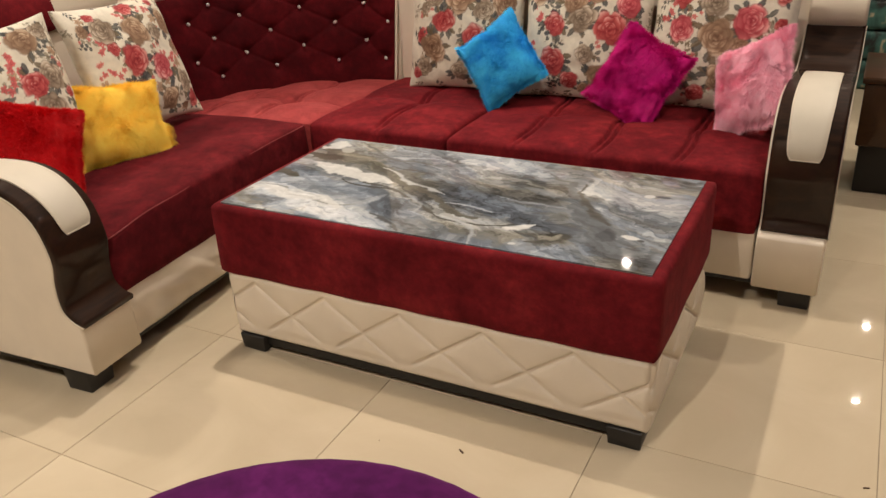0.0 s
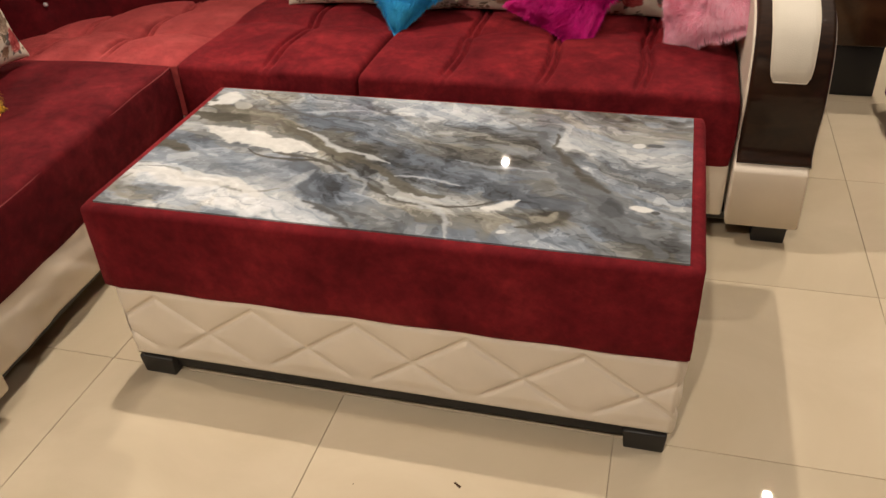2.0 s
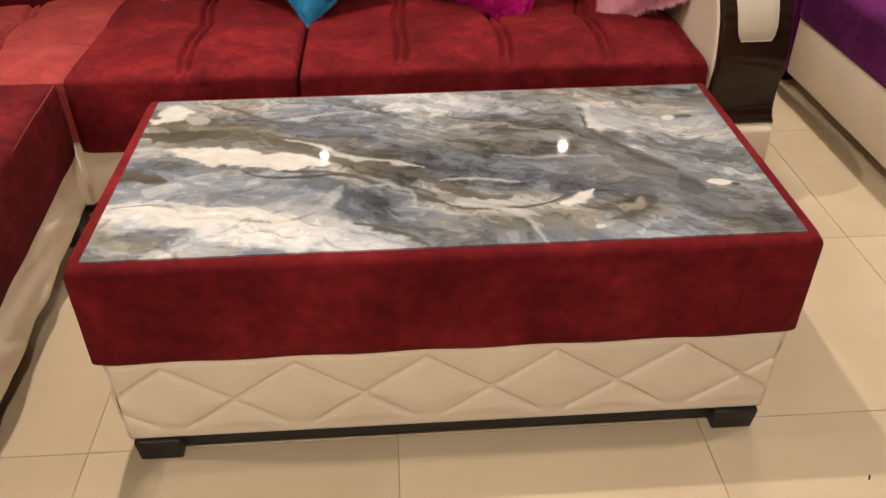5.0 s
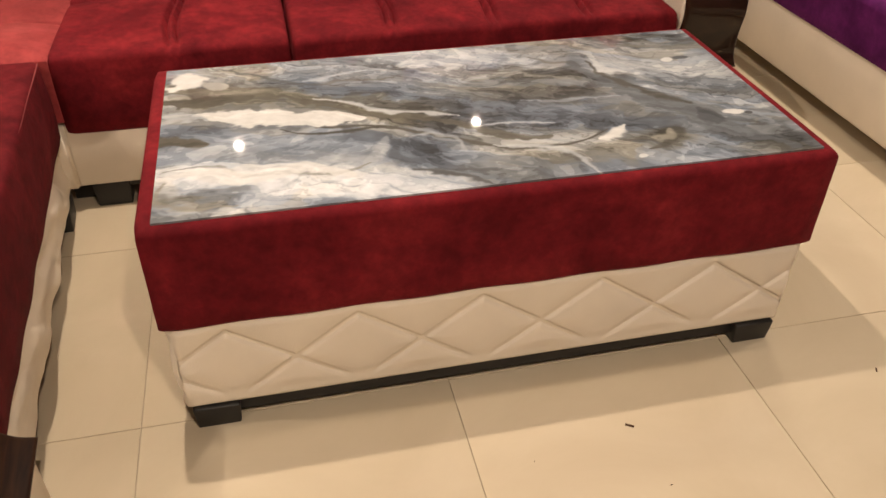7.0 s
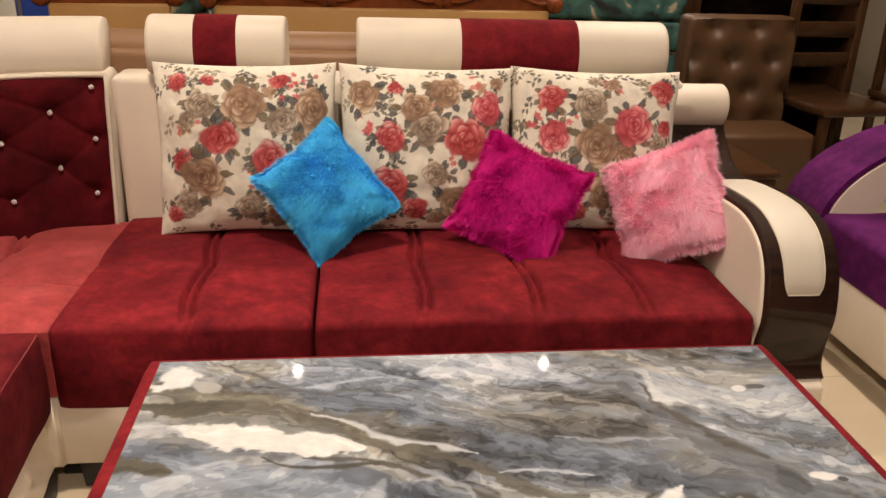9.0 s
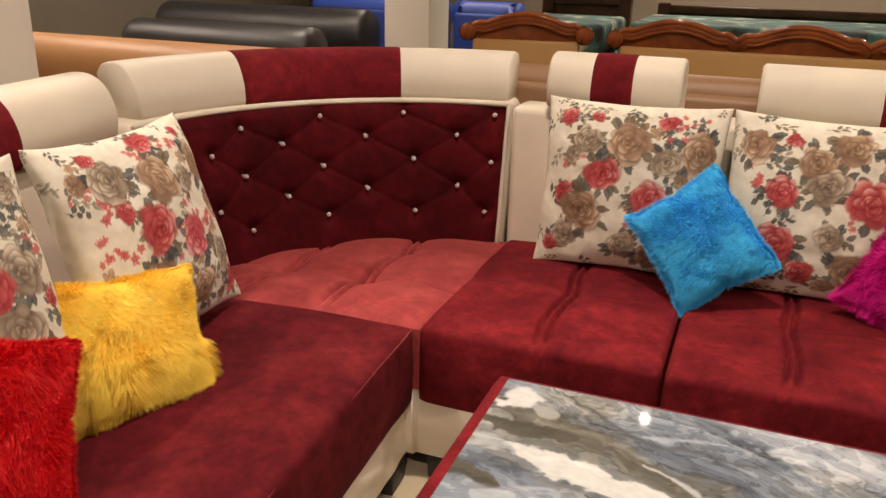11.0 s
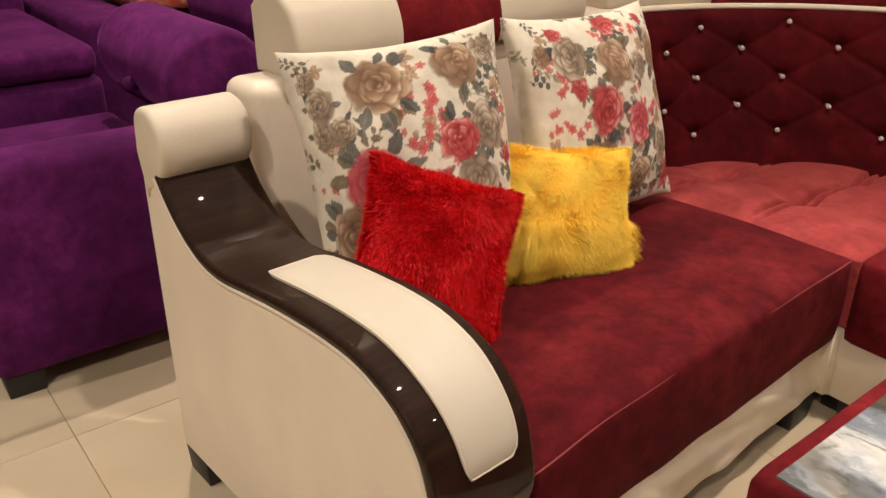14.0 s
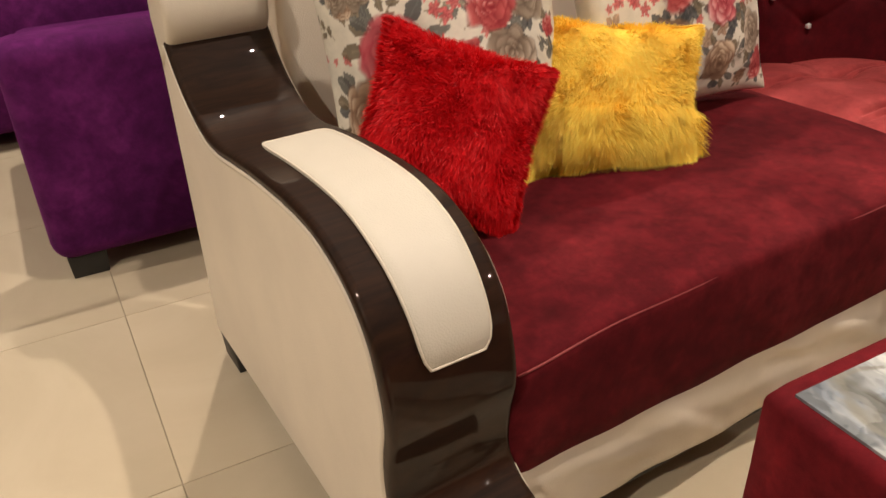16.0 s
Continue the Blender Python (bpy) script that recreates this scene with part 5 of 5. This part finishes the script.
def capsule(length, r, squash=1.0):
    """A padded bolster along x."""
    verts, faces = [], []
    n, stops = 28, [(0.0, 0.0), (0.0, 0.86), (0.012, 0.96), (0.04, 1.0)]
    stops = stops + [(length * k / 12, 1.0) for k in range(1, 12)] + [(length - a, b) for a, b in stops[::-1]]
    for x, s in stops:
        for k in range(n):
            g = 2 * math.pi * k / n
            wob = 1 + 0.015 * math.sin(5 * g + 17 * x)
            verts.append((x, r * s * wob * math.cos(g), r * s * squash * math.sin(g)))
    for i in range(len(stops) - 1):
        for k in range(n):
            l = (k + 1) % n
            faces.append((i * n + k, i * n + l, (i + 1) * n + l, (i + 1) * n + k))
    return mesh_from("capsule", verts, faces)


def plain_sofa(label, m, length, mat, depth=0.8, seat_z=0.42, back_z=0.90, r=0.11, arms=True, group="showroom sofas"):
    """A sofa with a rolled back; its back line lies along local x, the seat to local +y."""
    s = thing("sofa", label, "sofa", m, group)
    part("base", rbox(0.02, length - 0.02, 0.04, depth - 0.04, 0.06, 0.26, 0.015), mat, s)
    n = max(1, round(length / 0.7))
    for k in range(n):
        a, b = 0.14 + (length - 0.28) * k / n, 0.14 + (length - 0.28) * (k + 1) / n
        part("seat_cushion", rbox(a, b - 0.006, 0.18, depth, 0.25, seat_z, 0.03, 3), mat, s)
    part("backrest", rbox(0.01, length - 0.01, 0.03, 0.20, 0.2, back_z - r * 0.8, 0.02), mat, s)
    q = part("back_roll", capsule(length, r), mat, s)
    q.location = (0, 0.13, back_z - r)
    if arms:
        for x0 in (0.0, length - 0.14):
            part("armrest", rbox(x0, x0 + 0.14, 0.05, depth - 0.02, 0.06, 0.60, 0.035, 3), mat, s)
    for x in (0.08, length - 0.08):
        for y in (0.08, depth - 0.1):
            part("leg", block_leg(x, y, 0.07, 0.07, 0.062), BLACK, s)
    return s


plain_sofa("tan leatherette sofa with a rolled back", pose(-3.25, 1.33, 0), 2.18, TAN, 0.62, back_z=0.895, r=0.11)
plain_sofa("tan leatherette sofa behind the sectional, shade in its colour", pose(-0.98, 1.37, 0), 1.70, SHADED_TAN, 0.55, back_z=0.895, r=0.06)
plain_sofa("black leatherette sofa with a thick rolled back", pose(-3.0, 1.98, 0), 0.98, BLACKLEATHER, 0.8, back_z=0.915, r=0.12)
plain_sofa("black leatherette sofa with a thick rolled back", pose(-3.6, 2.95, 0), 1.36, BLACKLEATHER, 0.8, back_z=0.935, r=0.14)
plain_sofa("deep blue rexine sofa by the far pillar", pose(-3.2, 4.05, 0), 1.0, BLUE, 0.8, back_z=0.945, r=0.09)
plain_sofa("deep blue rexine sofa by the far pillar", pose(-2.15, 4.05, 0), 0.45, BLUE, 0.8, back_z=0.95, r=0.09, arms=False)


def crest_sofa(label, m, humps, pitch):
    """A carved, polished top rail over a golden padded back."""
    s = thing("carved_sofa", label, "sofa", m, "carved sofas")
    L = humps * pitch
    part("backrest", rbox(0.02, L - 0.02, 0.02, 0.10, 0.25, 0.938, 0.010), GOLD, s, "golden leatherette back")
    part("base", rbox(0.0, L, 0.0, 0.62, 0.08, 0.30, 0.015), REDWOOD, s)
    for k in range(humps):
        part("seat_cushion", rbox(k * pitch + 0.03, (k + 1) * pitch - 0.01, 0.10, 0.62, 0.29, 0.43, 0.03, 3), GOLD, s)
        # rail: a bow with scrolled shoulders
        pts = []
        for i in range(41):
            f = i / 40
            z = 0.955 + 0.062 * math.sin(math.pi * f) ** 1.3 + 0.014 * math.exp(-((f - 0.08) / 0.05) ** 2) + 0.014 * math.exp(-((f - 0.92) / 0.05) ** 2)
            pts.append((k * pitch + f * pitch, 0.05, z))
        rail = part("top_rail", tube(pts, 0.030, 10), REDWOOD, s, "carved polished wooden top rail")
        edge = [(x, 0.034, z) for x, y, z in pts] + [(x, 0.066, z) for x, y, z in pts] + [(x, 0.034, 0.93) for x, y, z in pts] + [(x, 0.066, 0.93) for x, y, z in pts]
        quads = []
        for i in range(40):
            quads += [(i, i + 1, 83 + i, 82 + i), (41 + i, 42 + i, 124 + i, 123 + i), (i, i + 1, 42 + i, 41 + i), (82 + i, 83 + i, 124 + i, 123 + i)]
        part("rail_board", mesh_from("board", edge, quads, False), REDWOOD, rail, "bowed board under the rail")
        part("bead", tube([(x, y - 0.02, z + 0.016) for x, y, z in pts], 0.009, 8), REDWOOD, rail)
        part("bead", tube([(x, y - 0.026, z - 0.014) for x, y, z in pts[3:-3]], 0.006, 8), REDWOOD, rail)
    for x in (0.0, L):
        q = part("scroll", capsule(0.07, 0.035), REDWOOD, s, "carved scroll at the rail's end")
        q.matrix_basis = pose(x, 0.015, 0.962, 0, 0, 90)
    for x in (0.05, L - 0.05):
        for y in (0.06, 0.56):
            part("leg", block_leg(x, y, 0.06, 0.06, 0.085), REDWOOD, s)
    return s


crest_sofa("carved polished wooden armchair with golden back", pose(-1.32, 2.07, -0.03, 0, 0, 8), 1, 0.46)
crest_sofa("carved polished wooden sofa with golden back", pose(-0.76, 2.20, -0.04, 0, 0, 1), 3, 0.45)

stack = thing("mattress_stack", "stack of green patterned mattresses", "mattress", pose(-0.85, 3.05, 0))
for k in range(6):
    part("mattress", rbox(0.01 * (k % 2), 2.3 + 0.01 * (k % 3), 0, 0.75, 0.157 * k, 0.157 * k + 0.152, 0.025, 3), QUILT, stack)
stack2 = thing("mattress_stack", "short stack of green patterned mattresses", "mattress", pose(-1.45, 2.95, 0))
for k in range(6):
    part("mattress", rbox(0.01 * (k % 2), 0.50, 0, 0.7, 0.155 * k, 0.155 * k + 0.15, 0.025, 3), QUILT, stack2)


def headboard(m, L, h):
    s = thing("bed_headboard", "dark polished wooden bed headboard", "headboard", m, "bed headboards")
    part("top_rail", rbox(0, L, -0.02, 0.05, h - 0.05, h, 0.01), BROWNWOOD, s)
    part("lower_rail", rbox(0, L, -0.012, 0.042, h - 0.30, h - 0.24, 0.008), BROWNWOOD, s)
    part("panel", rbox(0.05, L - 0.05, 0.0, 0.025, 0.1, h - 0.04, 0.004), BROWNWOOD, s)
    for x in (0.0, L - 0.07):
        part("post", rbox(x, x + 0.07, -0.03, 0.06, 0, h + 0.012, 0.01), BROWNWOOD, s)


headboard(pose(-0.82, 3.92, 0), 1.9, 0.985)
headboard(pose(-1.48, 3.85, 0), 0.52, 1.02)

# purple sofas beside the left-hand section
def purple_block(name, label, m, x1, y1, h, parts):
    s = thing(name, label, "sofa", m, "purple sofas")
    for args in parts:
        part(args[0], args[1], PURPLE, s)
    for x in (0.07, x1 - 0.07):
        for y in (0.07, y1 - 0.07):
            part("leg", block_leg(x, y, 0.09, 0.09, 0.062), BLACK, s, "short black block leg")
    return s


chair = purple_block("purple_armchair", "purple velvet armchair with broad arm and rolled back", pose(-2.90, -0.95, 0), 0.87, 0.90, 0.58, [
    ("armrest", rbox(0.72, 0.87, 0.0, 0.80, 0.055, 0.572, 0.045, 4)),
    ("seat_base", rbox(0.02, 0.73, 0.06, 0.88, 0.06, 0.30, 0.03, 3)),
    ("seat_cushion", rbox(0.03, 0.72, 0.04, 0.60, 0.29, 0.43, 0.04, 3)),
    ("back_panel", rbox(0.03, 0.74, 0.60, 0.80, 0.2, 0.66, 0.05, 3))])
q = part("back_roll", capsule(0.60, 0.135), PURPLE, chair, "padded rolled back")
q.matrix_basis = pose(0.165, 0.67, 0.64)
bm = bmesh.new()
bmesh.ops.create_uvsphere(bm, u_segments=12, v_segments=8, radius=0.022)
q = part("button", bm, PURPLE, chair, "covered button")
q.location = (0.46, 0.535, 0.60)
sofa_p = purple_block("purple_sofa", "dark purple velvet sofa with a tall rounded back", pose(-3.30, -0.04, 0), 0.95, 0.42, 0.8, [
    ("seat_base", rbox(0.0, 0.95, 0.0, 0.42, 0.06, 0.40, 0.03, 3)),
    ("back_panel", rbox(0.02, 0.93, 0.16, 0.38, 0.3, 0.68, 0.05, 3)),
    ("side_panel", rbox(-0.90, 0.02, -0.26, -0.02, 0.06, 0.64, 0.03, 3))])
q = part("back_roll", capsule(0.95, 0.13), PURPLE, sofa_p)
q.matrix_basis = pose(0.0, 0.26, 0.675)
sofa_q = purple_block("purple_sofa", "purple velvet sofa with a piped seat edge", pose(-4.2, -1.30, 0), 1.18, 0.98, 0.6, [
    ("seat_base", rbox(0.0, 1.17, 0.0, 0.98, 0.06, 0.50, 0.03, 3)),
    ("seat_cushion", rbox(0.05, 1.18, 0.01, 0.97, 0.50, 0.61, 0.04, 4)),
    ("back_panel", rbox(0.0, 0.25, 0.0, 0.98, 0.4, 0.86, 0.06, 4))])
bed = thing("wrapped_mattress", "red mattress wrapped in clear plastic", "mattress", pose(-4.55, 0.0, 0))
part("base_box", rbox(0.0, 1.05, 0.0, 1.3, 0.0, 0.62, 0.02), BROWNWOOD, bed)
part("mattress", slab(-0.02, 1.07, -0.02, 1.32, 0.62, 0.77, 0.04, 50, 60, lambda x, y: 0.02 * noise.noise((x * 4, y * 4, 1.0)) + 0.008 * noise.noise((x * 15, y * 15, 2.0))), WRAP, bed, "crumpled clear wrapping")
carve = thing("gilt_carved_rail", "dark gilded carved leaf rail of a sofa", "carving", pose(-3.30, 0.85, 0, 0, 0, 75))
part("rail", rbox(-0.55, 0.35, -0.03, 0.03, 0.0, 0.72, 0.01), BROWNWOOD, carve)
for k in range(16):
    ln = smooth_line([(-0.5 + 0.05 * k, 0, 0.72), (-0.49 + 0.05 * k, -0.03, 0.765 + 0.015 * (k % 3)), (-0.46 + 0.05 * k, -0.03, 0.775 + 0.01 * (k % 2)), (-0.445 + 0.05 * k, -0.02, 0.75)], 5)
    part("leaf", tube(ln, 0.013, 8), GILT, carve)

# purple and cream sofa across from the table
cross = thing("purple_cream_sofa", "purple velvet sofa with cream skirt and arched arm", "sofa", pose(1.25, 0.0, 0), "purple sofas")
part("skirt", rbox(0.0, 0.78, -1.1, 1.22, 0.055, 0.262, 0.012), CREAM, cross, "cream leatherette skirt")
for a, b in ((-1.08, 0.06), (0.066, 1.21)):
    part("seat_cushion", slab(-0.012, 0.72, a, b, 0.25, 0.405, 0.025, 30, 40, lambda x, y: 0.008 * noise.noise((x * 5, y * 5, 4.0))), PURPLE, cross)
part("back_panel", rbox(0.70, 0.86, -1.1, 1.22, 0.2, 0.84, 0.04, 3), PURPLE, cross)


def arch(r0, r1, y0, y1, hx=0.52, hz=1.0, base=0.0):
    """Half of an upright oval band, standing on the floor."""
    verts, faces = [], []
    n = 40
    for k in range(n + 1):
        a = math.pi * k / n
        for r in (r0, r1):
            for y in (y0, y1):
                x = 0.56 - r * math.cos(a)
                z = 0.36 + r * 0.54 * math.sin(a)
                verts.append((x, y, z))
    foot = len(verts)
    for k in range(n):
        q = k * 4
        for a, b in ((0, 1), (1, 3), (3, 2), (2, 0)):
            faces.append((q + a, q + b, q + 4 + b, q + 4 + a))
    for side, s in ((0, -1), (n, 1)):
        q = side * 4
        g = len(verts)
        for v in range(4):
            x, y, z = verts[q + v]
            verts.append((x, y, 0.06))
        for a, b in ((0, 1), (1, 3), (3, 2), (2, 0)):
            faces.append((q + a, q + b, g + b, g + a))
        faces.append((g, g + 1, g + 3, g + 2))
    me = mesh_from("arch", verts, faces, False)
    return me


arm_p = part("armrest", arch(0.556, 0.580, 1.196, 1.42), PURPLE, cross, "purple velvet arched arm")
part("inner_arch", arch(0.41, 0.553, 1.19, 1.38), CREAM, arm_p, "cream inner face of the arch")
for y in (-1.0, 0.1, 1.30):
    for x in (0.04, 0.70):
        part("leg", block_leg(x, y, 0.08, 0.08, 0.06), BLACK, cross)

brown = thing("brown_armchair", "dark brown button-tufted leatherette armchair", "armchair", pose(1.30, 2.32, 0) @ Matrix.Diagonal((0.9, 1, 0.9, 1)))
part("base", rbox(0.0, 0.62, 0.0, 0.6, 0.05, 0.42, 0.03, 3), BROWNLEATHER, brown)


def small_tufts(w, h):
    verts, faces = [], []
    n, m = 44, 44
    pts = [(0.22 * i + (0.11 if j % 2 else 0.0), 0.16 * j) for i in range(6) for j in range(6)]
    for j in range(m + 1):
        for i in range(n + 1):
            x, z = w * i / n, h * j / m
            d = min(math.hypot(x - a, z - b) for a, b in pts)
            verts.append((x, -0.035 * (1 - math.exp(-(d / 0.05) ** 2)) , z))
    k = n + 1
    for j in range(m):
        for i in range(n):
            faces.append((j * k + i, j * k + i + 1, j * k + k + i + 1, j * k + k + i))
    return mesh_from("tufts", verts, faces)


part("backrest", rbox(0.02, 0.60, 0.31, 0.45, 0.3, 0.95, 0.03, 3), BROWNLEATHER, brown)
q = part("tufted_panel", small_tufts(0.54, 0.52), BROWNLEATHER, brown, "button-tufted back")
q.location = (0.04, 0.306, 0.42)
for x in (0.05, 0.57):
    for y in (0.05, 0.55):
        part("leg", block_leg(x, y, 0.06, 0.06, 0.055), BLACK, brown)

# Rack added only to darken what shows behind the chairs.
rack = thing("wooden_rack", "dark wooden rack added to darken the background behind the chairs", "rack", pose(1.62, 3.35, 0))
for x in (0.0, 0.95):
    part("post", rbox(x, x + 0.05, 0, 0.45, 0, 1.5, 0.004), BROWNWOOD, rack)
for z in (0.05, 0.36, 0.68, 0.98, 1.3):
    part("shelf", rbox(0.05, 0.95, 0.01, 0.44, z, z + 0.03, 0.003), BROWNWOOD, rack)
part("back_panel", rbox(0.05, 0.95, 0.44, 0.455, 0, 1.5, 0.002), BROWNWOOD, rack)

# crumb on the tiles
crumb = part("crumb", rbox(-0.011, 0.011, -0.003, 0.003, 0.0, 0.003, 0.001), BROWNWOOD, None)
crumb.matrix_basis = pose(0.2, -0.451, 0, 0, 0, -32) @ Matrix.Scale(0.75, 4)
tagged(crumb, "small dark crumb lying on the tiles", "crumb", "crumbs")
for x, y, turn, size in ((1.034, -0.216, 20, 0.8), (0.741, -0.421, 60, 0.7), (0.218, -0.59, 5, 0.35), (0.003, -0.492, 80, 0.25)):
    copy_thing(crumb, pose(x, y, 0, 0, 0, turn) @ Matrix.Scale(size, 4))

cab = thing("side_cabinet", "dark brown wooden side cabinet over a black shade block", "cabinet", pose(0.90, 1.49, 0))
part("body", rbox(0.0, 0.335, 0.0, 0.40, 0.19, 0.425, 0.006), BROWNWOOD, cab)
part("top", rbox(-0.010, 0.343, -0.012, 0.41, 0.425, 0.45, 0.006), BROWNWOOD, cab)
# Black block put where shade lies beneath the raised cabinet.
part("shade_block", rbox(0.015, 0.32, 0.03, 0.39, 0.0, 0.19, 0.004), BLACK, cab, "black block in place of the shade underneath")


def wooden_chair(m):
    c = thing("wooden_chair", "dark brown polished wooden dining chair", "chair", m, "wooden dining chairs")
    part("seat", rbox(0.0, 0.42, 0.0, 0.42, 0.43, 0.47, 0.012, 3), BROWNWOOD, c)
    for x in (0.01, 0.37):
        part("leg", rbox(x, x + 0.04, 0.01, 0.05, 0.0, 0.43, 0.006), BROWNWOOD, c)
        part("back_post", rbox(x, x + 0.04, 0.37, 0.41, 0.0, 1.0, 0.006), BROWNWOOD, c)
        part("side_rail", rbox(x + 0.01, x + 0.03, 0.05, 0.37, 0.20, 0.235, 0.004), BROWNWOOD, c)
    for z in (0.60, 0.75, 0.90):
        part("back_slat", rbox(0.05, 0.37, 0.38, 0.40, z, z + 0.07, 0.006), BROWNWOOD, c)
    return c


wooden_chair(pose(1.93, 2.42, 0, 0, 0, 6))
wooden_chair(pose(2.42, 2.55, 0, 0, 0, -8))


# ---- floor tiles ----
tile_mesh = bpy.data.meshes.new("tile")
_bm = rbox(0.0007, T - 0.0007, 0.0007, T - 0.0007, -0.010, 0.0, 0.0009, 1, False)
_bm.to_mesh(tile_mesh)
_bm.free()
tile_mesh.materials.append(TILE)
for i in range(15):
    for j in range(17):
        ob = new("tile", tile_mesh)
        ob.parent = floor
        ob.location = (X0 + i * T, Y0 + j * T, 0.0)
